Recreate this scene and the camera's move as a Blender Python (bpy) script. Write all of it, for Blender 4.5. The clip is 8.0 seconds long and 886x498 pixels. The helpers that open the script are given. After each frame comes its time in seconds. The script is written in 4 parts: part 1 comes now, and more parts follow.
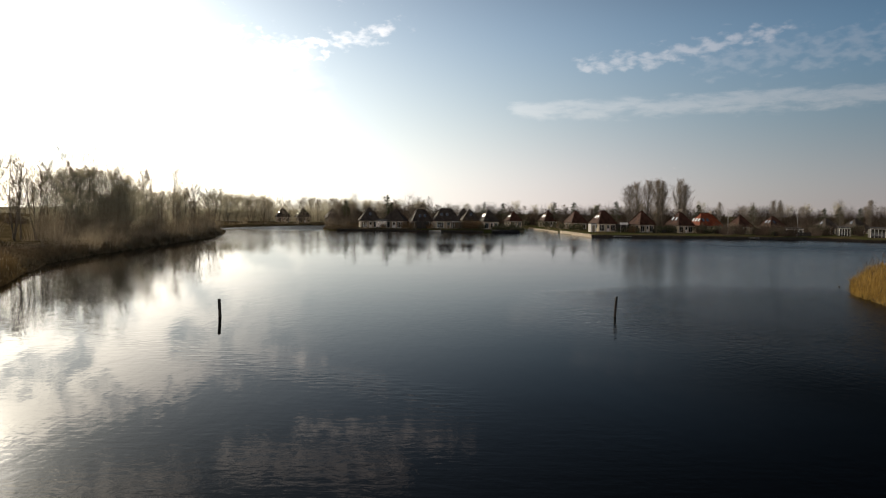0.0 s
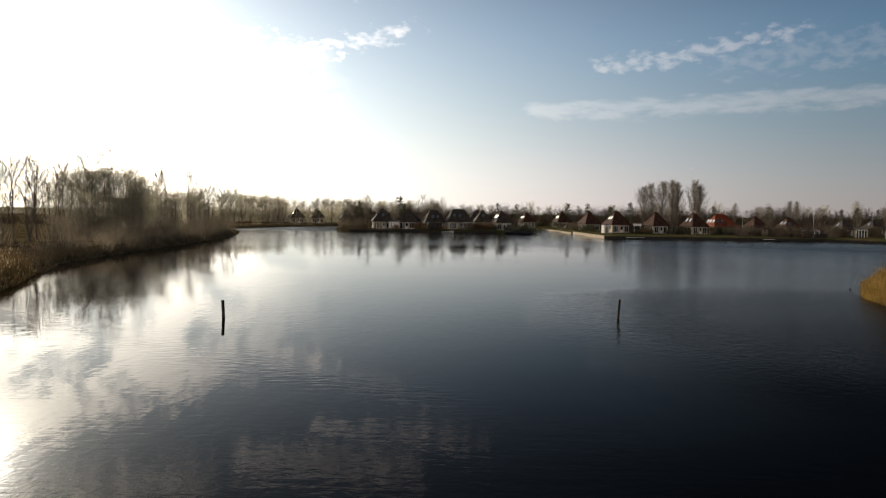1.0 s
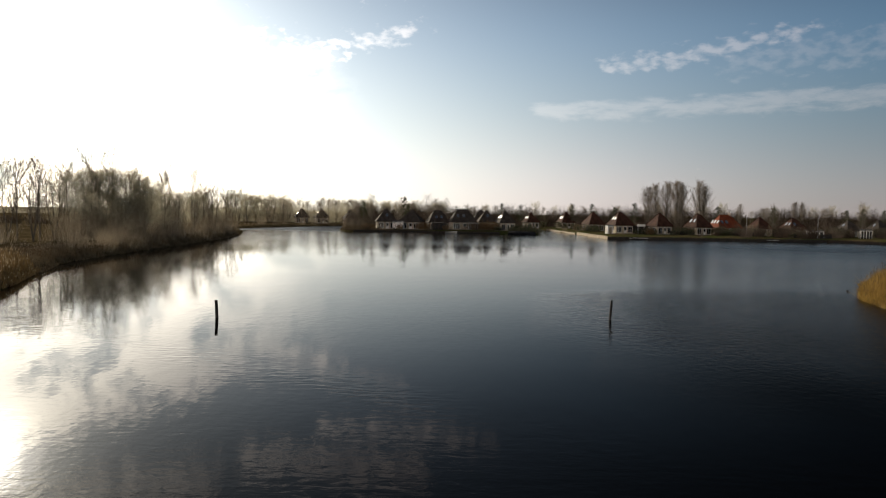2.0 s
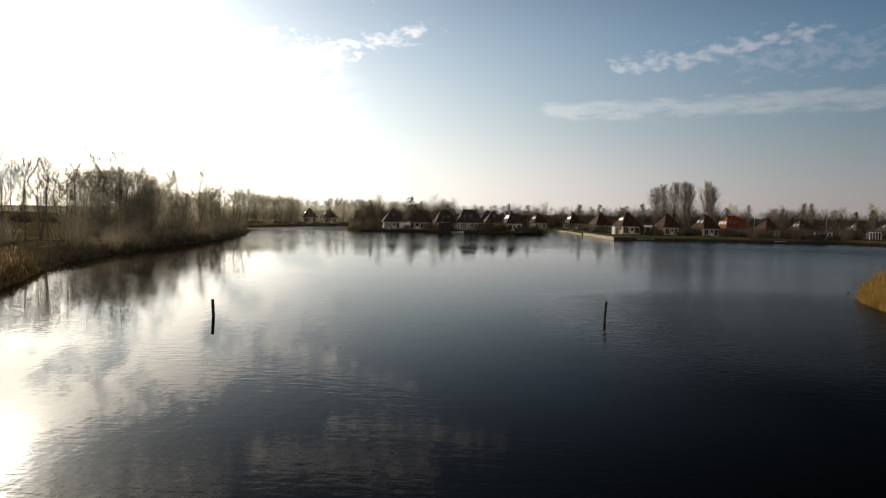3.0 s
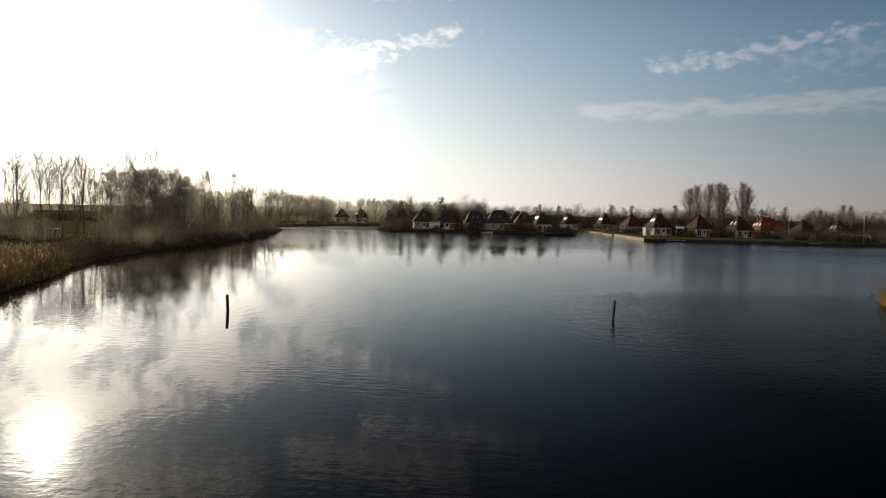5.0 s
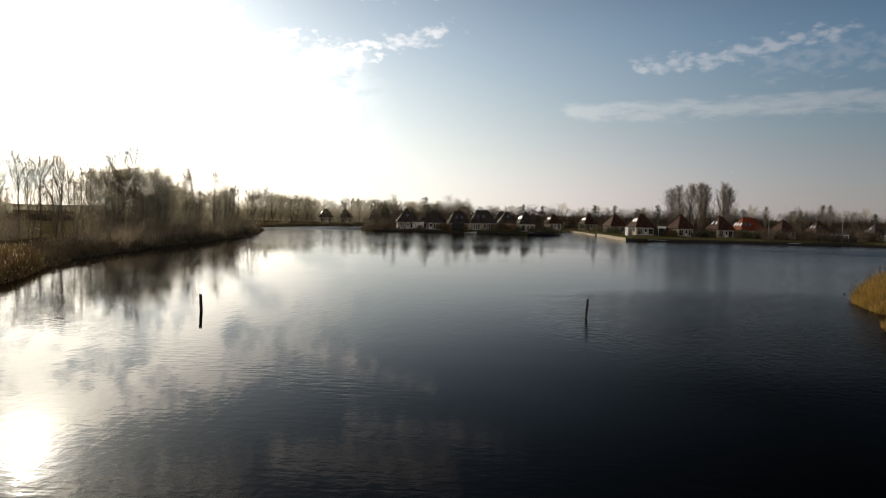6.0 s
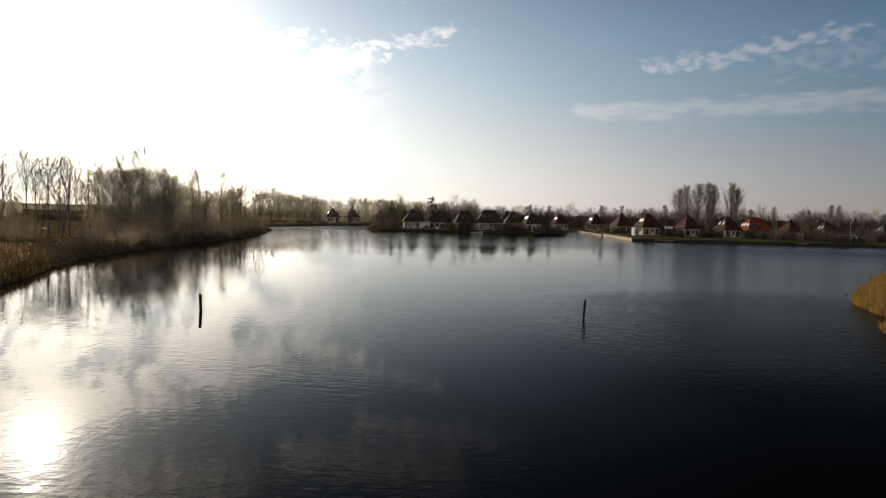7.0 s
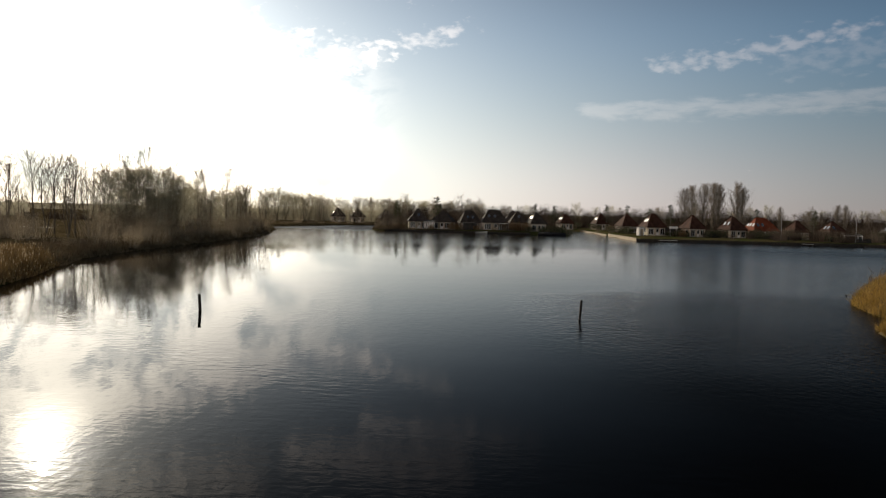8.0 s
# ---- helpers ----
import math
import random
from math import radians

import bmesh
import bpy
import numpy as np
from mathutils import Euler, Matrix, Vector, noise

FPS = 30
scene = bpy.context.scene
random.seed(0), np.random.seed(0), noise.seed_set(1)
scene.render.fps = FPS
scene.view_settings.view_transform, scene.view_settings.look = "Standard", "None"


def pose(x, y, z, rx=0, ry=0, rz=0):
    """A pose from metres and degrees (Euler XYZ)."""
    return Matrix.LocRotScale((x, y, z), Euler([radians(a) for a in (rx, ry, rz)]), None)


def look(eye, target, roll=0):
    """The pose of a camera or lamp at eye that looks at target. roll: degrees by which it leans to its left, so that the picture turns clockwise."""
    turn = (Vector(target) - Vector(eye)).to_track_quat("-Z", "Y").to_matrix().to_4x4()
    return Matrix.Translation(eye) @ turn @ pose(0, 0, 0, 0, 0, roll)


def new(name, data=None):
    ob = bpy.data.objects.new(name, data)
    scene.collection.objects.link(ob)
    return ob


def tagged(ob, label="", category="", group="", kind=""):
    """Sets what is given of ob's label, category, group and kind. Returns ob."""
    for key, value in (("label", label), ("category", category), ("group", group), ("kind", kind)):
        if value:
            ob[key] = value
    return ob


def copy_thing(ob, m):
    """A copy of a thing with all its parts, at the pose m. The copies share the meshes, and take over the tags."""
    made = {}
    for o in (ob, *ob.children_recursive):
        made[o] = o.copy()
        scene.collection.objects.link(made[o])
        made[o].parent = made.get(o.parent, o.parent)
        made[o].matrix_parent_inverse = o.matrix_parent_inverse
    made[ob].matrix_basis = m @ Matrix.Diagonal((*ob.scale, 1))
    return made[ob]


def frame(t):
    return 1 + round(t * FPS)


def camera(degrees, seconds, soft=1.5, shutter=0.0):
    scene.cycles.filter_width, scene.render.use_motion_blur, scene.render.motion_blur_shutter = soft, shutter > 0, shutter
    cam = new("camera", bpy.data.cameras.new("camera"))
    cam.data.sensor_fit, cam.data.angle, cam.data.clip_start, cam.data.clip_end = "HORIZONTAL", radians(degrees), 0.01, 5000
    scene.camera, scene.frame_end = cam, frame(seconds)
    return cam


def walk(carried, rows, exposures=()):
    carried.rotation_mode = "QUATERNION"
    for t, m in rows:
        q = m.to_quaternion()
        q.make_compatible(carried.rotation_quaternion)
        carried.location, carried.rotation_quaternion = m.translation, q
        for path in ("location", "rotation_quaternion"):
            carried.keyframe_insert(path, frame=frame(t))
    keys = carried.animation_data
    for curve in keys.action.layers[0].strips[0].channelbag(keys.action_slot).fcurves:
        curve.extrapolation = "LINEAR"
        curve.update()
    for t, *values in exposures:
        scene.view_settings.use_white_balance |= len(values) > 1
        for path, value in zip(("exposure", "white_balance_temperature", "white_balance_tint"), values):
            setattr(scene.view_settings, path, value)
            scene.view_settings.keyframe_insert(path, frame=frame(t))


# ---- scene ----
cam = camera(62.0, 8.0, 1.2)

# seconds, x, y, z, yaw, pitch, lean
PATH = [
    (0.0, 0.000, 0.000, 6.300, 0.000, -2.887, 0.761),
    (0.5, 0.379, -0.018, 6.336, 0.449, -2.879, 0.778),
    (1.0, 0.760, -0.043, 6.391, 1.170, -2.847, 0.810),
    (1.5, 1.165, -0.094, 6.426, 1.704, -2.839, 0.851),
    (1.7, 1.340, -0.135, 6.437, 1.659, -2.841, 0.880),
    (2.8, 2.304, -0.361, 6.495, 1.789, -2.855, 1.043),
    (3.0, 2.480, -0.402, 6.506, 2.369, -2.857, 1.073),
    (3.5, 2.901, -0.567, 6.484, 3.796, -2.869, 1.211),
    (4.0, 3.286, -0.712, 6.453, 4.615, -2.878, 1.285),
    (4.2, 3.437, -0.742, 6.444, 4.775, -2.874, 1.289),
    (5.3, 4.273, -0.909, 6.394, 5.039, -2.852, 1.310),
    (5.5, 4.425, -0.939, 6.385, 4.759, -2.848, 1.314),
    (6.0, 4.794, -0.965, 6.377, 3.932, -2.824, 1.300),
    (6.5, 5.132, -1.010, 6.421, 3.964, -2.830, 1.294),
    (7.0, 5.453, -1.115, 6.450, 4.572, -2.860, 1.348),
    (7.5, 5.754, -1.242, 6.494, 5.210, -2.916, 1.419),
    (8.0, 6.062, -1.349, 6.552, 5.079, -2.908, 1.408),
]


def camera_pose(x, y, z, yaw, pitch, lean):
    return pose(x, y, z, 90 + pitch, 0, yaw) @ pose(0, 0, 0, 0, 0, lean)


walk(cam, [(t, camera_pose(*p)) for t, *p in PATH], exposures=[(0.0, 0.12), (1.5, 0.09), (3.5, -0.03), (4.0, -0.07), (5.5, -0.09), (8.0, -0.15)])

# ---- light ----
SUN_AZ, SUN_EL = -33.6, 16.9     # degrees: clockwise from +y, above the horizon
sun_way = Vector((math.sin(radians(SUN_AZ)) * math.cos(radians(SUN_EL)),
                  math.cos(radians(SUN_AZ)) * math.cos(radians(SUN_EL)), math.sin(radians(SUN_EL))))
lamp = bpy.data.lights.new("sun", "SUN")
lamp.energy, lamp.angle, lamp.color = 4.4, radians(0.55), (1.0, 0.87, 0.68)
sun = new("sun", lamp)
sun.matrix_world = look((0, 0, 60), Vector((0, 0, 60)) - sun_way)


class Nodes:
    """Short notation for shader node trees."""

    def __init__(self, tree, fresh=True):
        self.tree = tree
        if fresh:
            tree.nodes.clear()

    def add(self, kind):
        return self.tree.nodes.new(kind)

    def plug(self, value, socket):
        if isinstance(value, bpy.types.NodeSocket):
            self.tree.links.new(value, socket)
        else:
            socket.default_value = value

    def math(self, op, a, b=0.0, clamp=False):
        n = self.add("ShaderNodeMath")
        n.operation, n.use_clamp = op, clamp
        self.plug(a, n.inputs[0])
        self.plug(b, n.inputs[1])
        return n.outputs[0]

    def mix(self, f, a, b, blend="MIX"):
        n = self.add("ShaderNodeMix")
        n.data_type, n.blend_type = "RGBA", blend
        self.plug(f, n.inputs[0])
        self.plug(a, n.inputs[6])
        self.plug(b, n.inputs[7])
        return n.outputs[2]

    def ramp(self, value, low, high, to_low=0.0, to_high=1.0):
        n = self.add("ShaderNodeMapRange")
        n.interpolation_type = "SMOOTHSTEP"
        for v, i in zip((value, low, high, to_low, to_high), range(5)):
            self.plug(v, n.inputs[i])
        return n.outputs[0]

    def noise(self, vector, scale, detail=4.0, rough=0.55, warp=0.0):
        n = self.add("ShaderNodeTexNoise")
        if vector is not None:
            self.plug(vector, n.inputs["Vector"])
        n.inputs["Scale"].default_value, n.inputs["Detail"].default_value = scale, detail
        n.inputs["Roughness"].default_value, n.inputs["Distortion"].default_value = rough, warp
        return n.outputs["Fac"]

    def stretch(self, vector, sx, sy, sz):
        n = self.add("ShaderNodeVectorMath")
        n.operation = "MULTIPLY"
        self.plug(vector, n.inputs[0])
        n.inputs[1].default_value = (sx, sy, sz)
        return n.outputs[0]


def make_sky():
    world = bpy.data.worlds.new("sky")
    world.use_nodes = True
    scene.world = world
    n = Nodes(world.node_tree)
    sky = n.add("ShaderNodeTexSky")
    sky.sky_type, sky.sun_disc, sky.sun_elevation, sky.sun_rotation = "NISHITA", False, radians(SUN_EL), radians(SUN_AZ)
    sky.altitude, sky.air_density, sky.dust_density, sky.ozone_density = 0.0, 1.0, 0.1, 2.5
    way = n.add("ShaderNodeTexCoord").outputs["Generated"]
    parts = n.add("ShaderNodeSeparateXYZ")
    n.plug(way, parts.inputs[0])
    x, y, z = parts.outputs
    az = n.math("MULTIPLY", n.math("ARCTAN2", x, y), 57.3)
    el = n.math("MULTIPLY", n.math("ARCSINE", z), 57.3)
    # haze lit by the low sun: forward scattering, thickest near the horizon
    dot = n.add("ShaderNodeVectorMath")
    dot.operation = "DOT_PRODUCT"
    n.plug(way, dot.inputs[0])
    dot.inputs[1].default_value = sun_way
    angle = n.math("MULTIPLY", n.math("ARCCOSINE", n.math("MINIMUM", dot.outputs["Value"], 0.99999)), 57.3)
    layer = n.math("MULTIPLY", n.math("EXPONENT", n.math("MULTIPLY", n.math("POWER", n.math("DIVIDE", el, HAZE_TOP), 2.0), -1.0)), HAZE_LOW)
    wide = n.math("MULTIPLY", n.math("EXPONENT", n.math("DIVIDE", angle, -HAZE_WIDE)), n.math("ADD", layer, HAZE_HIGH))
    core = n.math("ADD", n.math("MULTIPLY", n.math("EXPONENT", n.math("DIVIDE", angle, -3.6)), HAZE_CORE), n.math("MULTIPLY", n.math("EXPONENT", n.math("DIVIDE", angle, -1.05)), AUREOLE))
    veil = n.add("ShaderNodeVectorMath")
    veil.operation = "SCALE"
    veil.inputs[0].default_value = (1.0, 0.945, 0.83)
    # the lowest air is too thick to glow as strongly as the layer over it
    wide = n.math("ADD", n.math("MULTIPLY", wide, n.ramp(el, 1.5, 4.5, 0.0, 1.0)), n.math("MULTIPLY", n.math("MINIMUM", wide, 0.85), n.ramp(el, 1.5, 4.5, 1.0, 0.0)))
    n.plug(wide, veil.inputs["Scale"])
    tint = n.add("ShaderNodeVectorMath")
    tint.operation = "MULTIPLY_ADD"
    warm = n.add("ShaderNodeCombineXYZ")
    for k in range(3):
        n.plug(core, warm.inputs[k])
    n.plug(warm.outputs[0], tint.inputs[0])
    tint.inputs[1].default_value = (1.0, 0.93, 0.80)
    n.plug(veil.outputs[0], tint.inputs[2])
    airlight = n.add("ShaderNodeVectorMath")
    airlight.operation = "SCALE"
    n.plug(n.mix(n.ramp(angle, 22.0, 50.0), (1.18, 0.90, 0.84, 1), (1.46, 0.86, 1.12, 1)), airlight.inputs[0])
    n.plug(n.math("MULTIPLY", n.math("EXPONENT", n.math("MULTIPLY", n.math("POWER", n.math("DIVIDE", el, 5.2), 2.0), -1.0)), n.ramp(angle, 28.0, 62.0, AIRLIGHT, 0.46 * AIRLIGHT)), airlight.inputs["Scale"])
    dim = n.add("ShaderNodeVectorMath")
    dim.operation = "ADD"
    n.plug(tint.outputs[0], dim.inputs[0])
    # unseen glow opposite the sun, added to fill the near sides of trees
    fill_glow = n.add("ShaderNodeVectorMath")
    fill_glow.operation = "SCALE"
    fill_glow.inputs[0].default_value = (1.0, 0.94, 0.82)
    n.plug(n.math("MULTIPLY", n.ramp(angle, 80.0, 145.0, 0.0, OPPOSITE_FILL), n.math("EXPONENT", n.math("MULTIPLY", n.math("POWER", n.math("DIVIDE", el, 26.0), 2.0), -1.0))), fill_glow.inputs["Scale"])
    air = n.add("ShaderNodeVectorMath")
    air.operation = "ADD"
    n.plug(airlight.outputs[0], air.inputs[0])
    n.plug(fill_glow.outputs[0], air.inputs[1])
    n.plug(air.outputs[0], dim.inputs[1])
    base = n.add("ShaderNodeVectorMath")
    base.operation = "SCALE"
    n.plug(sky.outputs[0], base.inputs[0])
    n.plug(n.math("MULTIPLY", n.ramp(el, -2.0, 15.0, 0.34 * SKY_GAIN, SKY_GAIN), n.math("SUBTRACT", 1.0, n.math("MULTIPLY", n.ramp(el, 12.0, 23.0, 0.0, 1.0), n.ramp(angle, 22.0, 60.0, 0.15, 0.7)))), base.inputs["Scale"])
    blue = n.add("ShaderNodeVectorMath")
    blue.operation = "MULTIPLY"
    n.plug(base.outputs[0], blue.inputs[0])
    blue.inputs[1].default_value = SKY_TINT
    clear = n.add("ShaderNodeVectorMath")
    clear.operation = "ADD"
    n.plug(blue.outputs[0], clear.inputs[0])
    n.plug(dim.outputs[0], clear.inputs[1])
    # thin clouds: puffs and wisps gathered along bands
    flat = n.add("ShaderNodeCombineXYZ")
    n.plug(az, flat.inputs[0])
    n.plug(el, flat.inputs[1])
    puffs = n.noise(n.stretch(flat.outputs[0], 0.95, 1.8, 1.0), 1.0, 3.2, 0.5, 0.15)
    wisps = n.noise(n.stretch(flat.outputs[0], 0.3, 1.1, 1.0), 1.0, 6.0, 0.62, 0.25)
    total = None
    for start, end, a, b, width, gain, field in CLOUD_BANDS:
        off = n.math("SUBTRACT", el, n.math("ADD", n.math("MULTIPLY", az, b), a))
        body = n.math("EXPONENT", n.math("MULTIPLY", n.math("POWER", n.math("DIVIDE", off, width), 2.0), -1.0))
        ends = n.math("MULTIPLY", n.ramp(az, start - 1.0, start + 1.5), n.ramp(az, end - 2, end + 2, 1.0, 0.0))
        shape = n.math("ADD", puffs if field else wisps, n.math("MULTIPLY", n.math("MULTIPLY", body, ends), 0.42 if field else 0.5))
        one = n.math("MULTIPLY", n.ramp(shape, 0.73, 1.07), gain)
        total = one if total is None else n.math("MAXIMUM", total, one)
    # a low bank of broken cloud under the sun
    edge = n.math("SUBTRACT", el, n.math("ADD", n.math("MULTIPLY", az, -0.2), 9.6))
    under = n.ramp(n.math("ADD", edge, n.math("MULTIPLY", n.math("SUBTRACT", puffs, 0.5), 7.0)), -0.9, 0.9, 1.0, 0.0)
    lumps = n.noise(n.stretch(flat.outputs[0], 0.2, 0.3, 1.0), 1.0, 5.0, 0.6, 0.4)
    west = n.ramp(n.math("ADD", az, n.math("MULTIPLY", n.math("SUBTRACT", lumps, 0.5), 10.0)), -25.0, -7.0, 1.0, 0.0)
    bank = n.math("MULTIPLY", n.math("MULTIPLY", under, west), n.ramp(lumps, 0.39, 0.53, 0.0, 1.0))
    total = n.math("MAXIMUM", total, bank)
    glow = n.add("ShaderNodeVectorMath")
    glow.operation = "MULTIPLY_ADD"
    n.plug(tint.outputs[0], glow.inputs[0])
    glow.inputs[1].default_value = (1.0, 0.96, 0.84)
    glow.inputs[2].default_value = (0.88, 0.65, 0.52)
    lit = n.mix(1.0, clear.outputs[0], glow.outputs[0], "ADD")
    out = n.add("ShaderNodeOutputWorld")
    back = n.add("ShaderNodeBackground")
    n.plug(n.mix(total, clear.outputs[0], lit), back.inputs[0])
    back.inputs[1].default_value = 1.0
    n.plug(back.outputs[0], out.inputs[0])


SKY_GAIN, AIRLIGHT, SKY_TINT = 0.0415, 0.225, (0.55, 0.99, 1.20)
HAZE_WIDE, HAZE_TOP, HAZE_LOW, HAZE_HIGH, HAZE_CORE, AUREOLE = 17.5, 12.0, 4.1, 0.8, 5.5, 46.0
OPPOSITE_FILL = 0.42
# azimuth from, to; height at azimuth 0; rise per degree; half width; strength; puffs or wisps
CLOUD_BANDS = [
    (4.5, 42.0, 7.7, 0.016, 1.0, 0.125, 0),
    (9.5, 17.5, 10.1, 0.085, 1.0, 0.2, 1),
    (15.0, 25.0, 8.9, 0.16, 1.0, 0.2, 1),
    (18.0, 42.0, 10.8, 0.02, 2.0, 0.07, 1),
    (-20.0, -8.5, 14.6, 0.27, 1.6, 0.55, 1),
    (-9.5, -3.0, 14.8, 0.27, 1.0, 0.35, 1),
    (-12.0, 3.0, 17.2, 0.08, 1.1, 0.7, 1),
    (-18.0, -2.0, 20.0, 0.1, 2.4, 0.8, 1),
    (-36.0, -18.0, 20.0, 0.0, 3.0, 0.9, 1),
]
make_sky()


# ---- materials ----
def surface(name, dark, light, scale, rough=0.8, bump=0.0, bump_scale=None, stretch=(1, 1, 1), vary=0.12, spec=0.3, fine=6.0, thin=0.0):
    """A matt surface of two colours, mottled at two scales, with a fine relief."""
    m = bpy.data.materials.new(name)
    m.use_nodes = True
    n = Nodes(m.node_tree)
    at = n.stretch(n.add("ShaderNodeTexCoord").outputs["Object"], *stretch)
    big, small = n.noise(at, scale, 3.0), n.noise(at, scale * fine, 5.0, 0.65)
    f = n.ramp(n.math("ADD", n.math("MULTIPLY", big, 0.6), n.math("MULTIPLY", small, 0.4)), 0.34, 0.66)
    colour = n.mix(f, (*dark, 1), (*light, 1))
    hsv = n.add("ShaderNodeHueSaturation")
    n.plug(colour, hsv.inputs["Color"])
    n.plug(n.math("ADD", n.math("MULTIPLY", n.add("ShaderNodeObjectInfo").outputs["Random"], 2 * vary), 1 - vary), hsv.inputs["Value"])
    p = n.add("ShaderNodeBsdfPrincipled")
    n.plug(hsv.outputs[0], p.inputs["Base Color"])
    p.inputs["Roughness"].default_value = rough
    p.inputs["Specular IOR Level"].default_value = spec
    if bump:
        b = n.add("ShaderNodeBump")
        b.inputs["Strength"].default_value, b.inputs["Distance"].default_value = bump, 0.02
        n.plug(n.noise(at, bump_scale or scale * 12, 4.0), b.inputs["Height"])
        n.plug(b.outputs[0], p.inputs["Normal"])
    out = n.add("ShaderNodeOutputMaterial")
    if thin:      # dry blades let light through; twigs do too, standing in for haze
        through_light, both = n.add("ShaderNodeBsdfTranslucent"), n.add("ShaderNodeMixShader")
        n.plug(hsv.outputs[0], through_light.inputs["Color"])
        both.inputs[0].default_value = thin
        n.plug(p.outputs[0], both.inputs[1])
        n.plug(through_light.outputs[0], both.inputs[2])
        n.plug(both.outputs[0], out.inputs[0])
    else:
        n.plug(p.outputs[0], out.inputs[0])
    return m


def tiled(name, dark, light, row=0.32):
    """Roof tiles or slates: courses along the slope, mottled, with a ridge in relief at each course."""
    m = surface(name, dark, light, 0.8, 0.85, 0.0, vary=0.1, spec=0.12)
    t = m.node_tree
    n = Nodes(t, False)
    at = n.add("ShaderNodeTexCoord").outputs["Object"]
    sep = n.add("ShaderNodeSeparateXYZ")
    n.plug(at, sep.inputs[0])
    saw = n.math("FRACT", n.math("DIVIDE", sep.outputs[2], row * 0.7))
    b = n.add("ShaderNodeBump")
    b.inputs["Strength"].default_value, b.inputs["Distance"].default_value = 0.7, 0.04
    n.plug(saw, b.inputs["Height"])
    p = next(k for k in t.nodes if k.type == "BSDF_PRINCIPLED")
    n.plug(b.outputs[0], p.inputs["Normal"])
    return m


def make_water():
    m = bpy.data.materials.new("lake_water")
    m.use_nodes = True
    n = Nodes(m.node_tree)
    at = n.add("ShaderNodeTexCoord").outputs["Object"]
    p = n.add("ShaderNodeBsdfPrincipled")
    n.plug(n.mix(n.ramp(n.noise(at, 0.03, 3.0), 0.35, 0.65), (0.0006, 0.0006, 0.0008, 1), (0.0011, 0.0010, 0.0010, 1)), p.inputs["Base Color"])
    p.inputs["IOR"].default_value = 1.09
    # calm and breezy patches
    sep = n.add("ShaderNodeSeparateXYZ")
    n.plug(at, sep.inputs[0])
    patch = n.ramp(n.noise(n.stretch(at, 0.012, 0.03, 1), 1.0, 4.0, 0.6, 0.6), 0.42, 0.62)
    open_side = n.ramp(n.math("SUBTRACT", sep.outputs[0], n.math("MULTIPLY", sep.outputs[1], 0.16)), 0.0, 20.0)
    near_side = n.ramp(n.math("ADD", sep.outputs[1], n.math("MULTIPLY", n.noise(n.stretch(at, 0.03, 0.06, 1), 1.0, 3.0), 20.0)), 65.0, 78.0, 1.0, 0.45)
    reach = n.math("ADD", sep.outputs[1], n.math("MULTIPLY", n.noise(n.stretch(at, 0.03, 0.12, 1), 1.0, 3.0), 26.0))
    channel = n.math("MULTIPLY", n.ramp(reach, 238.0, 250.0), n.ramp(sep.outputs[0], -42.0, -36.0, 1.0, 0.0))
    breeze = n.math("ADD", n.math("MULTIPLY", patch, 0.06), n.math("MAXIMUM", n.math("MULTIPLY", open_side, near_side), n.math("MAXIMUM", channel, n.ramp(sep.outputs[1], 110.0, 210.0, 0.0, 0.3))), clamp=True)
    breeze = n.math("MULTIPLY", breeze, n.ramp(n.math("ADD", sep.outputs[1], n.math("MULTIPLY", n.noise(at, 0.08, 3.0), 12.0)), 26.0, 50.0, 0.04, 1.0))
    # a cat's-paw of fine ripples across the calm side, and the stirred corner near the shore
    across = n.math("ADD", n.math("MULTIPLY", sep.outputs[0], 0.6), n.math("MULTIPLY", sep.outputs[1], 0.8))
    paw = n.math("EXPONENT", n.math("MULTIPLY", n.math("POWER", n.math("DIVIDE", n.math("SUBTRACT", across, n.math("ADD", n.math("MULTIPLY", n.noise(at, 0.15, 2.0), 5.0), 17.0)), 1.7), 2.0), -1.0))
    paw = n.math("MULTIPLY", paw, n.ramp(sep.outputs[0], -1.0, 3.0, 1.0, 0.0))
    corner = n.ramp(n.math("ADD", sep.outputs[1], n.math("MULTIPLY", n.noise(at, 0.3, 3.0), 10.0)), 20.0, 30.0, 1.0, 0.0)
    stirred = n.math("ADD", n.math("MULTIPLY", paw, 0.009), n.math("MULTIPLY", corner, 0.003))
    # fine capillary ripples on the open side
    skin = n.math("MULTIPLY", n.ramp(n.math("SUBTRACT", sep.outputs[0], n.math("MULTIPLY", sep.outputs[1], 0.12)), -8.0, 14.0), n.ramp(sep.outputs[1], 24.0, 60.0, 0.16, 0.04))
    # dimmer sky reflection put into the gloss by position: towards +x, near end
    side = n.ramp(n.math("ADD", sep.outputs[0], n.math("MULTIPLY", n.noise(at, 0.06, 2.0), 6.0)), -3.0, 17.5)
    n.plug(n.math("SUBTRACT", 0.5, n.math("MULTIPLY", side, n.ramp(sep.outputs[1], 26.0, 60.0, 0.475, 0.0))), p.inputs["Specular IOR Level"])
    squall = n.math("MULTIPLY", n.ramp(sep.outputs[0], 4.0, 16.0), n.math("MULTIPLY", n.ramp(sep.outputs[1], 30.0, 42.0), n.ramp(n.math("ADD", sep.outputs[1], n.math("MULTIPLY", n.noise(n.stretch(at, 0.05, 0.15, 1), 1.0, 3.0), 14.0)), 62.0, 72.0, 1.0, 0.0)))
